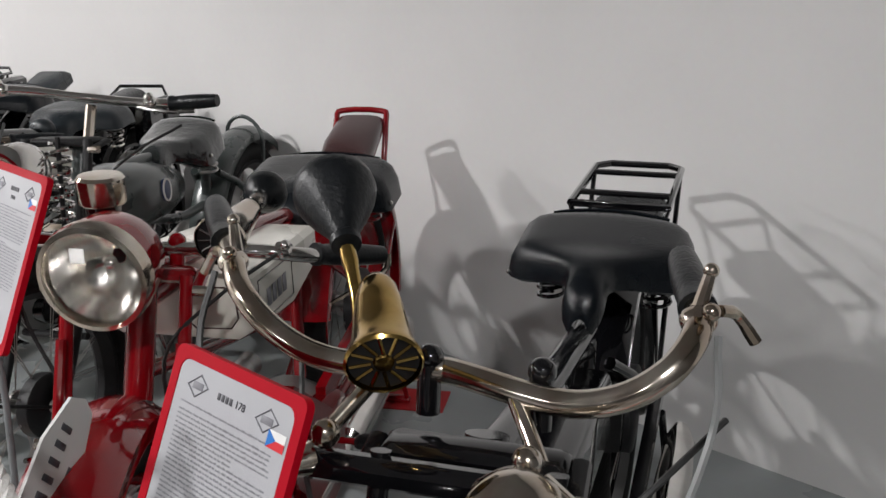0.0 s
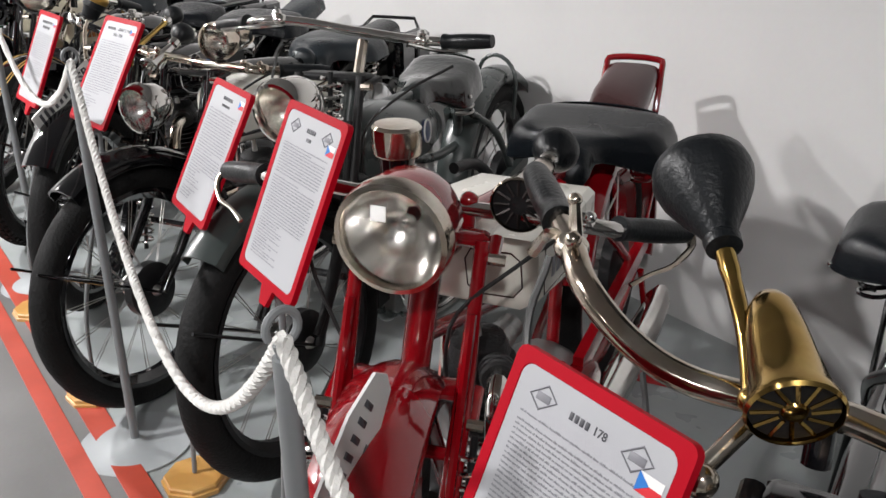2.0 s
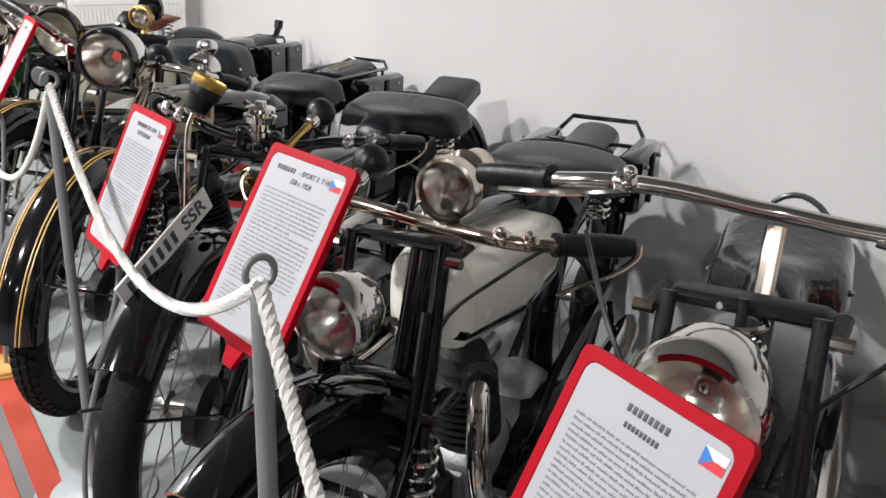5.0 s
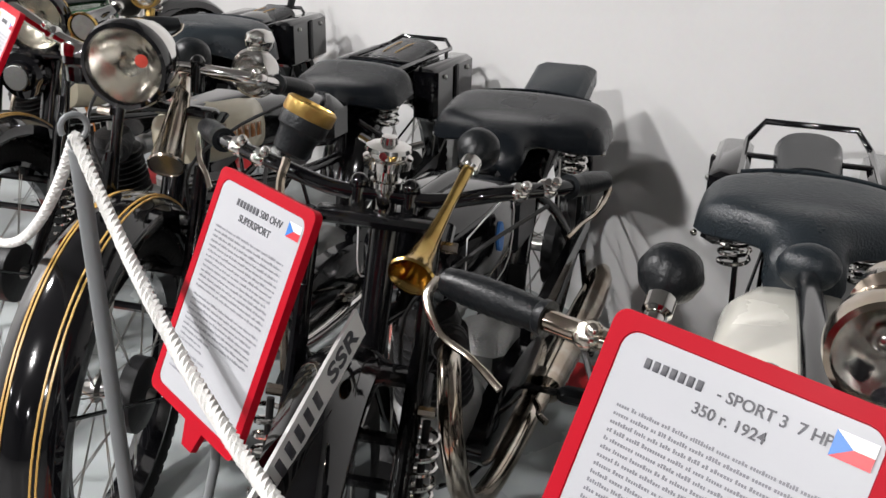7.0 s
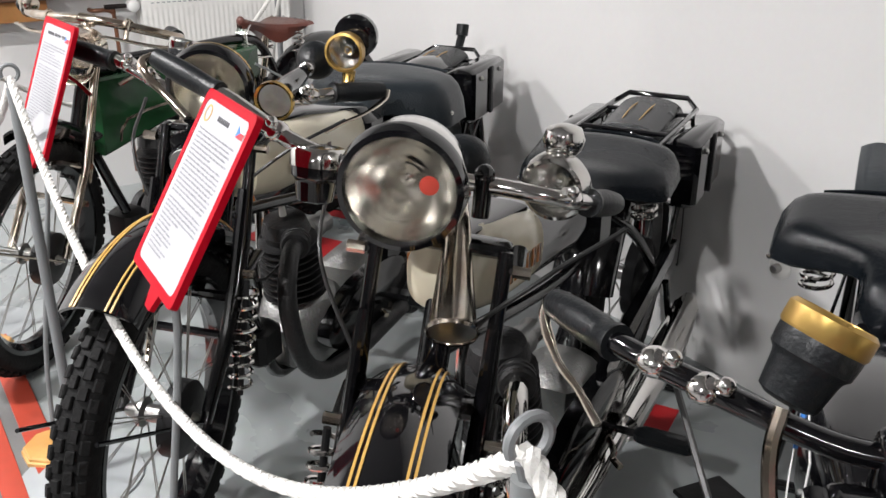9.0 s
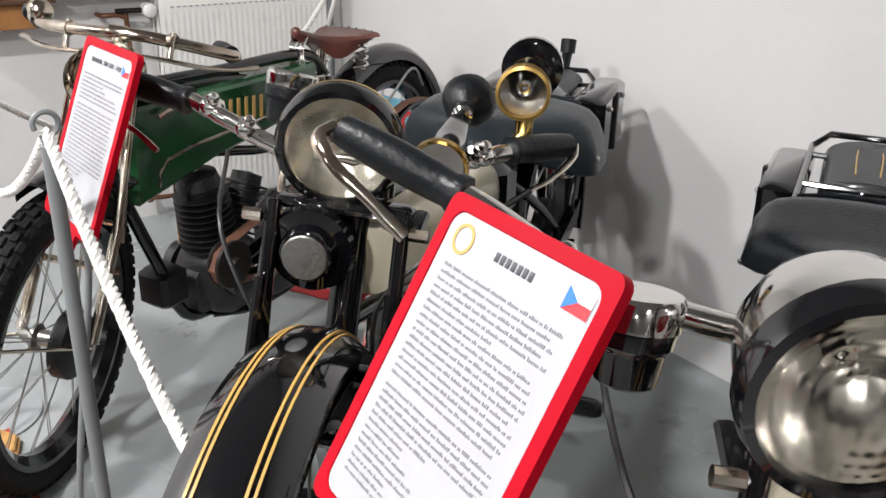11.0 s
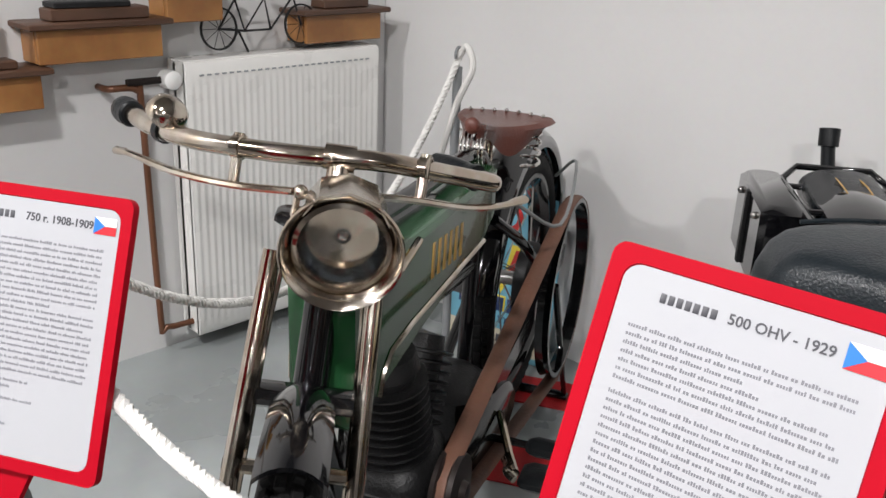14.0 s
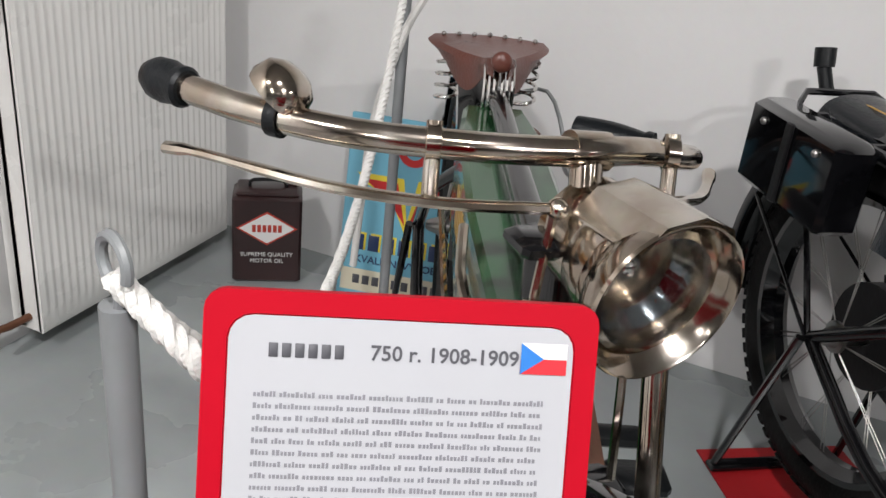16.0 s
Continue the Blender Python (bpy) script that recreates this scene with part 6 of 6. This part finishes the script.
# ---- signs ----
def sign(x, ytop, ztop, lean, lines, base, yaw=0, w=0.216, h=0.296, logos=False, seal=False):
    """Red framed text board on a thin rod and an octagonal wooden foot."""
    t = thing("info_sign", "red framed information board on a thin stand", "sign", pose(x, ytop, 0, 0, 0, yaw), "information signs")
    top = Matrix.Translation((0, 0, ztop)) @ Matrix.Rotation(radians(90 - lean), 4, "X")      # local x right, y up the board, z out to the viewer

    def outline(hw, y0, y1, r, z):
        pts = []
        for cx, cy, a0 in ((hw - r, y1 - r, 0), (-hw + r, y1 - r, 90), (-hw + r, y0 + r, 180), (hw - r, y0 + r, 270)):
            pts += [(cx + r * math.cos(radians(a0 + q)), cy + r * math.sin(radians(a0 + q)), z) for q in (0, 22, 45, 68, 90)]
        return pts
    bd = part("board", Geo(top).loft([outline(w / 2, -h, 0, 0.011, -0.006), outline(w / 2, -h, 0, 0.011, 0.001), outline(w / 2 - 0.002, -h + 0.002, -0.002, 0.01, 0.003)]), SIGNRED, t, "red plastic board")
    part("edge", Geo(top).loft([outline(w / 2, -h, 0, 0.011, 0.001), outline(w / 2, -h, 0, 0.011, 0.0042), outline(w / 2 - 0.0125, -h + 0.0125, -0.0125, 0.014, 0.0044), outline(w / 2 - 0.0135, -h + 0.0135, -0.0135, 0.013, 0.002)], loop=True), SIGNRED, bd)
    paper = part("paper", Geo(top).loft([outline(w / 2 - 0.0135, -h + 0.0135, -0.0135, 0.013, 0.0022), outline(w / 2 - 0.0135, -h + 0.0135, -0.0135, 0.013, 0.0034)]), PAPER, t, "white printed page")
    y = -0.032 if not logos else -0.036
    for parts_, size in lines:
        total = sum((0.54 * size * len(s) if k == "t" else 0.6 * size * s) for k, s in parts_) + 0.3 * size * (len(parts_) - 1)
        xx = -total / 2
        for k, s in parts_:
            ww = 0.54 * size * len(s) if k == "t" else 0.6 * size * s
            if k == "t":
                lettering(s, size, INK, paper, top @ Matrix.Translation((xx + ww / 2, y, 0.0038)), depth=0.0002, bold=size * 0.015)
            else:
                part("maker_name", letter_bars(s, ww, size * 0.66, top @ Matrix.Translation((xx + ww / 2, y, 0.0036))), INK, paper, "plain bars of dark lettering")["kind"] = "stuff"
            xx += ww + 0.3 * size
        y -= size * 1.35
    if logos:
        for s in (-1, 1):
            part("emblem", Geo(top).tube([(s * 0.058 + dx * 0.017, -0.036 + dy * 0.012, 0.0036) for dx, dy in ((1, 0.15), (0.1, 1), (-1, -0.15), (-0.1, -1))], 0.0012, 4, loop=True).box((s * 0.058, -0.036, 0.0036), (0.018, 0.008, 0.0006), bev=0.0001), PALEINK, paper)
    if seal:
        part("emblem", Geo(top @ Matrix.Translation((-0.066, -0.033, 0.0036))).lathe([(0.01, 0), (0.013, 0), (0.013, 0.0006), (0.01, 0.0006)], n=20, loop=True), GOLD, paper)
    # flag
    fx, fy, fw, fh = w / 2 - 0.03, -0.031 if not logos else -0.05, 0.026, 0.0175
    fl = top @ Matrix.Translation((fx, fy, 0.0042))
    part("flag_white", Geo(fl).add([(-fw / 2, 0, 0), (fw / 2, 0, 0), (fw / 2, fh / 2, 0), (-fw / 2, fh / 2, 0)], [[0, 1, 2, 3]]), WHITEP, paper, shade=False)
    part("flag_red", Geo(fl).add([(-fw / 2, -fh / 2, 0), (fw / 2, -fh / 2, 0), (fw / 2, 0, 0), (-fw / 2, 0, 0)], [[0, 1, 2, 3]]), FLAGRED, paper, shade=False)
    part("flag_blue", Geo(fl).add([(-fw / 2, -fh / 2, 0.0003), (0, 0, 0.0003), (-fw / 2, fh / 2, 0.0003)], [[0, 1, 2]]), BLUE, paper, shade=False)
    rnd = random.Random(int(abs(x) * 100))
    g = Geo(top)
    y = min(y - 0.006, -0.058)
    type_size = 1.0 if logos else 1.3
    end = -h + 0.03
    while y > end:
        frac = rnd.choice((1.0, 1.0, 1.0, 0.97, 0.94)) if y > -h * 0.68 else rnd.choice((0.55, 0.35, 0.45, 0.3))
        xl, xr = -w / 2 + 0.028, w / 2 - 0.028
        x0 = xl
        last = xl + (xr - xl) * (frac if rnd.random() > 0.1 else frac * 0.6)
        while x0 < last:
            for k in range(rnd.randint(2, 9)):
                ww = rnd.uniform(0.0009, 0.0015) * type_size
                hh = (0.0017 if rnd.random() > 0.3 else 0.0024) * type_size
                if x0 + ww < xr:
                    g.add([(x0, y, 0.0037), (x0 + ww, y, 0.0037), (x0 + ww, y + hh, 0.0037), (x0, y + hh, 0.0037)], [[0, 1, 2, 3]])
                x0 += ww + 0.00045 * type_size
            x0 += 0.0012 * type_size
        y -= 0.0050 * type_size if rnd.random() > 0.06 else 0.0085 * type_size
    tagged(part("small_print", g, PALEINK, paper, "grey lines of small print", shade=False), kind="stuff")
    # clip, rod and foot
    foot = (base[0] - x, base[1] - ytop)
    low = top @ Vector((0, -h + 0.004, -0.006))
    part("clip", Geo(top).loft([[(a, b, c) for a, b in ((-0.034, -h + 0.03), (0.034, -h + 0.03), (0.012, -h - 0.035), (-0.012, -h - 0.035))] for c in (-0.014, -0.006)]), SIGNRED, t, "red clip")
    lo = top @ Vector((0, -h - 0.02, -0.01))
    part("rod", Geo().tube([lo, (lo.x * 0.9, lo.y * 0.8, lo.z - 0.05), (foot[0], foot[1] + 0.02, 0.3), (foot[0], foot[1], 0.03)], 0.0062, 10, 5), POSTM, t, "thin grey rod")

    def octo(r, z):
        return [(foot[0] + r * math.cos(radians(22.5 + 45 * i)), foot[1] + r * math.sin(radians(22.5 + 45 * i)), z) for i in range(8)]
    part("foot", Geo().loft([octo(0.082, 0.001), octo(0.084, 0.004), octo(0.084, 0.014), octo(0.078, 0.016), octo(0.078, 0.024), octo(0.074, 0.028)]), WOOD, t, "octagonal varnished pine foot", shade=False)
    return t


T = "t"
sign(-0.235, 0.71, 0.98, 25, [([("b", 4), (T, "178")], 0.011)], (-0.35, 0.66), logos=True)
sign(-1.026, 0.856, 1.047, 24, [([("b", 5)], 0.011), ([(T, "1930")], 0.009)], (-1.05, 0.72), yaw=-2, logos=True)
sign(-1.552, 0.928, 0.988, 27, [([("b", 8)], 0.0115), ([("b", 9)], 0.0085)], (-1.63, 0.75), yaw=-3)
sign(-2.23, 0.913, 1.051, 30, [([("b", 7), (T, "- SPORT 3  7 HP")], 0.0115), ([(T, "350 r. 1924")], 0.0115)], (-2.24, 0.665), yaw=8)
sign(-2.845, 0.862, 1.006, 25, [([("b", 7), (T, "500 OHV")], 0.0125), ([(T, "SUPERSPORT")], 0.0125)], (-2.89, 0.655), yaw=3)
sign(-3.919, 0.845, 1.0835, 30, [([("b", 7)], 0.0115)], (-3.92, 0.65), yaw=-3, w=0.205, h=0.281, seal=True)
sign(-4.887, 0.826, 1.074, 21.5, [([("b", 7), (T, "500 OHV - 1929")], 0.0105)], (-4.92, 0.66), yaw=4)
sign(-5.575, 0.637, 1.009, 21, [([("b", 6), (T, "750 r. 1908-1909")], 0.0118)], (-5.6, 0.6), yaw=28)


# ---- rope barrier ----
def rope_post(x, y, h=0.96, yaw=0):
    t = thing("barrier_post", "grey metal barrier post with a round foot and eye", "barrier post", pose(x, y, 0, 0, 0, yaw), "rope barrier posts")
    part("pole", Geo().tube([(0, 0, 0.004), (0, 0, h - 0.03)], 0.0115, 16), POSTM, t, "grey painted tube")
    part("foot", Geo().lathe([(0.145, 0.0), (0.148, 0.003), (0.147, 0.006), (0.03, 0.009), (0.016, 0.02), (0.0115, 0.022)], n=40), DISCM, t, "round light grey foot")
    pts = [(0, 0, h - 0.04)] + [(0.0, 0.017 * math.sin(radians(a)), h - 0.0 - 0.017 * math.cos(radians(a))) for a in range(-25, 320, 23)]
    part("eye", Geo().tube(pts, 0.0042, 8), POSTM, t, "bent wire eye")
    return t


POSTS = [(0.85, 0.4), (-0.424, 0.499), (-1.892, 0.684), (-3.125, 0.726), (-4.757, 0.685), (-5.76, 0.615), (-6.182, 1.9)]
HEIGHTS = [1.03, 1.026, 1.029, 1.035, 0.998, 0.985, 0.977]
YAWS = [8, 8, 6, 0, -3, 68, 20]
for (x, y), h, a in zip(POSTS, HEIGHTS, YAWS):
    rope_post(x, y, h, a)


def rope(a, b, sag, radius=0.0085, strands=3, turns_per_m=105):
    """Laid three-strand rope that hangs between two points."""
    a, b = Vector(a), Vector(b)
    length = (b - a).length
    n = max(60, int((length + sag) * 320))
    line = [a.lerp(b, i / n) + Vector((0, 0, -sag * (1 - (2 * i / n - 1) ** 2))) for i in range(n + 1)]
    g, total = Geo(), length + 2 * sag * sag / max(length, 0.1)
    for k in range(strands):
        pts = []
        for i, q in enumerate(line):
            d = (line[min(i + 1, n)] - line[max(i - 1, 0)]).normalized()
            u = (Vector((0, 0, 1)) - d * d.z).normalized()
            s = d.cross(u)
            w = 2 * math.pi * (k / strands + turns_per_m * total * i / n / strands)
            pts.append(q + u * math.cos(w) * radius * 0.5 + s * math.sin(w) * radius * 0.5)
        g.tube(pts, radius * 0.6, 5)
    return g


SAGS = [0.3, 0.37, 0.2, 0.36, 0.2, 0.36]
for i in range(len(POSTS) - 1):
    (x0, y0), (x1, y1) = POSTS[i], POSTS[i + 1]
    g = rope((x0, y0, HEIGHTS[i] - 0.012), (x1, y1, HEIGHTS[i + 1] - 0.012), SAGS[i])
    solid("barrier_rope", g, ROPEM, "white twisted cotton rope hung between posts", "rope", group="barrier ropes")
# loose end hung from the last post in the corner
g = Geo().tube([(-6.182, 1.9, 0.97), (-6.15, 1.895, 1.0), (-6.125, 1.89, 0.95), (-6.17, 1.885, 0.85), (-6.225, 1.88, 0.66), (-6.24, 1.875, 0.48), (-6.25, 1.87, 0.3)], 0.0085, 8, 8)
solid("loose_rope", g, ROPEM, "loose white rope end hanging from a post", "rope")

# ---- end wall: radiator, pipes, shelves ----
rad = thing("radiator", "white panel radiator on the end wall", "radiator", pose(WALL_X, 0, 0))
y0, y1, z0, z1, xf = 1.56, 2.27, 0.06, 0.885, 0.11
part("back_panel", Geo().box((0.05, (y0 + y1) / 2, (z0 + z1) / 2), (0.02, y1 - y0, z1 - z0), bev=0.004), RADM, rad)
rings = []
ys = [y0 + (y1 - y0) * i / 120 for i in range(121)]
prof = [xf + (0.003 if (i // 2) % 2 else 0.0) for i in range(121)]
for z, inset in ((z0, 0.004), (z0 + 0.006, 0), (z0 + 0.04, 0.0), (z0 + 0.06, 1), (z1 - 0.08, 1), (z1 - 0.06, 0), (z1 - 0.006, 0), (z1, 0.004)):
    rings.append([(p if inset == 1 else xf - (inset if inset < 1 else 0), y, z) for p, y in zip(prof, ys)] + [(xf - 0.014, y, z) for y in ys[::-1]])
part("front_panel", Geo().loft(rings), RADM, rad, "ribbed white front panel")
part("side_cover", Geo().box((0.06, y0 + 0.004, (z0 + z1) / 2), (0.09, 0.008, z1 - z0), bev=0.002), RADM, rad)
part("side_cover", Geo().box((0.06, y1 - 0.004, (z0 + z1) / 2), (0.09, 0.008, z1 - z0), bev=0.002), RADM, rad)
part("top_grille", Geo().box((0.06, (y0 + y1) / 2, z1 + 0.002), (0.085, y1 - y0, 0.006), bev=0.001), RADM, rad)
for i in range(26):
    part("slot", Geo().box((xf + 0.001, y0 + 0.05 + i * 0.0244, z1 - 0.036), (0.003, 0.014, 0.005), bev=0.0005), DISCM, rad)
part("valve", Geo(Matrix.Translation((0.07, y0 - 0.03, z1 - 0.045)) @ ROT_X).lathe([(0.02, -0.02), (0.026, -0.015), (0.026, 0.03), (0.02, 0.035), (0.001, 0.036)], n=20), WHITEP, rad, "white valve knob")
part("valve_pipe", Geo().tube([(0.07, y0, z1 - 0.045), (0.07, y0 - 0.06, z1 - 0.045), (0.065, y0 - 0.15, z1 - 0.045)], 0.01, 10), RUST, rad)
pp = thing("heating_pipe", "brown painted heating pipe on the end wall", "pipe", pose(WALL_X, 0, 0))
part("pipe", Geo().tube([(0.0, 1.36, 0.825), (0.05, 1.365, 0.825), (0.06, 1.42, 0.825), (0.06, 1.445, 0.81), (0.06, 1.45, 0.77), (0.06, 1.46, 0.14), (0.065, 1.475, 0.1), (0.07, 1.57, 0.095)], 0.0095, 10, 3), COPPER, pp)


def wall_shelf(y0, y1, z, depth=0.13, drop=0.085):
    t = thing("wall_shelf", "orange-brown wooden wall shelf with a dark edge", "shelf", pose(WALL_X, 0, 0), "wall shelves")
    part("board", Geo().box((depth / 2, (y0 + y1) / 2, z + 0.008), (depth, y1 - y0 + 0.05, 0.016), bev=0.003), WALNUT, t, "dark wooden board")
    part("apron", Geo().box((depth - 0.03, (y0 + y1) / 2, z - drop / 2), (0.014, y1 - y0, drop), bev=0.002), SHELFWOOD, t)
    for y in (y0 + 0.008, y1 - 0.008):
        part("bracket", Geo().box((depth / 2 - 0.02, y, z - drop / 2), (depth - 0.05, 0.014, drop), bev=0.002), SHELFWOOD, t)
    return t


wall_shelf(1.17, 1.5, 0.995)
wall_shelf(1.98, 2.28, 0.995)
wall_shelf(0.86, 1.17, 0.89)
wall_shelf(1.52, 1.69, 1.075, drop=0.08)
for yy, zz, L, hgt, mt in ((1.34, 1.012, 0.26, 0.03, WALNUT), (1.32, 1.042, 0.2, 0.016, MATT), (2.14, 1.012, 0.18, 0.025, WALNUT), (1.02, 0.907, 0.2, 0.02, WALNUT)):
    solid("display_plinth" if hgt > 0.018 else "model_rail", Geo().box((0, 0, hgt / 2), (0.07, L, hgt), bev=0.003), mt, "small dark wooden plinth on a wall shelf", "plinth", pose(WALL_X + 0.07, yy, zz))
pq = thing("wall_plaque", "pale wooden plaque with a brass ornament", "plaque", pose(WALL_X, 0.99, 0.928))
part("panel", Geo().box((0.09, 0, 0.07), (0.012, 0.17, 0.14), bev=0.003), WOOD, pq)
part("ornament", Geo(Matrix.Translation((0.098, 0.0, 0.05)) @ ROT_X).lathe([(0.02, 0), (0.05, 0), (0.052, 0.004), (0.02, 0.005)], Matrix.Diagonal((0.45, 1, 1, 1)), n=24, loop=True), BRASS, pq)
# small tandem model
tm = thing("tandem_model", "small black wire tandem bicycle model on the wall", "model", pose(WALL_X + 0.09, 1.84, 0.99))
for yy in (-0.155, 0.13):
    wh = part("wheel", Geo(Matrix.Translation((0, yy, -0.02)) @ ROT_X).lathe([(0.055, -0.003), (0.06, -0.003), (0.06, 0.003), (0.055, 0.003)], n=26, loop=True), MATT, tm)
    for i in range(10):
        a = i * math.pi / 5
        part("spoke", Geo().rod((0, yy, -0.02), (0, yy + 0.056 * math.cos(a), -0.02 + 0.056 * math.sin(a)), 0.001, 4), MATT, wh)
g = Geo()
for pts in ([(0, -0.155, -0.02), (0, -0.1, 0.06), (0, 0.02, 0.06), (0, 0.1, 0.07), (0, 0.13, -0.02)], [(0, -0.155, -0.02), (0, -0.07, -0.03), (0, 0.02, -0.03), (0, 0.1, 0.06)], [(0, -0.1, 0.06), (0, -0.07, -0.03), (0, 0.0, 0.06), (0, 0.02, -0.03)], [(0, 0.1, 0.06), (0.0, 0.085, 0.1), (0.03, 0.08, 0.1)], [(0, -0.1, 0.06), (0, -0.105, 0.09)], [(0, 0.02, 0.06), (0, 0.015, 0.1)], [(-0.05, -0.07, -0.05), (0.0, -0.09, -0.03), (0.0, -0.06, -0.09)]):
    g.tube(pts, 0.0035, 6)
part("frame", g, MATT, tm)
for yy, zz in ((-0.105, 0.092), (0.015, 0.1)):
    part("saddle", Geo().ball((0, yy, zz), 0.016, sx=0.7, sz=0.4), MATT, tm)

# ---- corner: oil tin and poster ----
tn = thing("oil_tin", "dark maroon oil tin with a white diamond label", "oil tin", pose(-6.70, 2.2, 0.001, 0, 0, 32))
part("body", Geo().box((0, 0, 0.13), (0.19, 0.12, 0.26), bev=0.008), TINM, tn)
part("lid", Geo().box((0, 0, 0.265), (0.17, 0.1, 0.012), bev=0.004), TINM, tn)
part("handle", Geo().tube([(-0.05, 0, 0.268), (-0.04, 0, 0.29), (0.04, 0, 0.29), (0.05, 0, 0.268)], 0.005, 8, 3), MATT, tn)
part("spout", Geo(Matrix.Translation((0.07, 0.02, 0.268))).lathe([(0.016, 0), (0.016, 0.015), (0.001, 0.017)], n=16), TINM, tn)
fr = Matrix.Translation((0, -0.0605, 0.17)) @ Matrix.Rotation(radians(90), 4, "X")
part("diamond", Geo(fr).loft([[(0.075 * math.cos(a), 0.045 * math.sin(a), z) for a in (0, math.pi / 2, math.pi, 1.5 * math.pi)] for z in (-0.001, 0.0012)]), WHITEP, tn, "white diamond label", shade=False)
part("diamond_edge", Geo(fr).loft([[(0.083 * math.cos(a), 0.051 * math.sin(a), z) for a in (0, math.pi / 2, math.pi, 1.5 * math.pi)] for z in (-0.002, 0.0004)]), TINRED, tn, shade=False)
part("maker_name", letter_bars(6, 0.085, 0.022, fr @ Matrix.Translation((0, 0, 0.0015))), TINRED, tn, "plain red bars of lettering")
lettering("SUPREME QUALITY", 0.017, WHITEP, tn, fr @ Matrix.Translation((0, -0.08, 0.001)))
lettering("MOTOR OIL", 0.017, WHITEP, tn, fr @ Matrix.Translation((0, -0.1, 0.001)))
ps = thing("poster_board", "light blue advertising board leaning in the corner", "poster", pose(-6.3, 2.25, 0.0, 0, 0, 12) @ Matrix.Rotation(radians(-8), 4, "X"))
part("board", Geo().box((0, 0, 0.26), (0.36, 0.012, 0.52), bev=0.002), POSTER_B, ps)
fp = Matrix.Translation((0, -0.0066, 0)) @ Matrix.Rotation(radians(90), 4, "X")
def flat(pts, z=0.0006):
    return Geo(fp).loft([[(x, y, 0) for x, y in pts], [(x, y, z) for x, y in pts]])
part("yellow_wing", flat([(-0.15, 0.36), (-0.02, 0.36), (0.0, 0.24), (0.02, 0.36), (0.15, 0.36), (0.12, 0.33), (0.05, 0.3), (0.0, 0.2), (-0.05, 0.3), (-0.12, 0.33)]), POSTER_Y, ps, shade=False)
part("red_wing", flat([(-0.13, 0.345), (-0.035, 0.345), (-0.005, 0.23), (-0.05, 0.29)], 0.0012), POSTER_R, ps, shade=False)
part("red_wing", flat([(0.13, 0.345), (0.035, 0.345), (0.005, 0.23), (0.05, 0.29)], 0.0012), POSTER_R, ps, shade=False)
part("red_disc", Geo(fp @ Matrix.Translation((0, 0.44, 0))).lathe([(0.025, 0), (0.045, 0), (0.045, 0.001), (0.025, 0.001)], n=24, loop=True), POSTER_R, ps)
part("maker_name", letter_bars(7, 0.3, 0.045, fp @ Matrix.Translation((0, 0.165, 0.001))), NAVY, ps, "plain dark bars of lettering")
part("yellow_shadow", letter_bars(7, 0.3, 0.05, fp @ Matrix.Translation((0.006, 0.168, 0.0002))), POSTER_Y, ps)
lettering("KVALITNI VYROBKY", 0.03, NAVY, ps, fp @ Matrix.Translation((0, 0.115, 0.001)), bold=0.0004)
part("footer", flat([(-0.17, 0.02), (0.17, 0.02), (0.17, 0.085), (-0.17, 0.085)], 0.0004), CREAM, ps, shade=False)
part("address_bars", letter_bars(10, 0.28, 0.026, fp @ Matrix.Translation((0, 0.055, 0.001))), INK, ps)


# a capped pipe end in the wall
wc = thing("wall_pipe_cap", "white painted round pipe cap on the plain wall", "pipe cap", pose(-4.091, WALL_Y, 0.404, 90, 0, 0))
part("flange", Geo().lathe([(0.034, 0.0), (0.034, 0.006), (0.027, 0.011), (0.016, 0.012), (0.001, 0.012)], n=24), RADM, wc)
part("plug", Geo().lathe([(0.013, 0.011), (0.013, 0.03), (0.01, 0.034), (0.001, 0.034)], n=16), STEEL, wc, "dull metal plug")
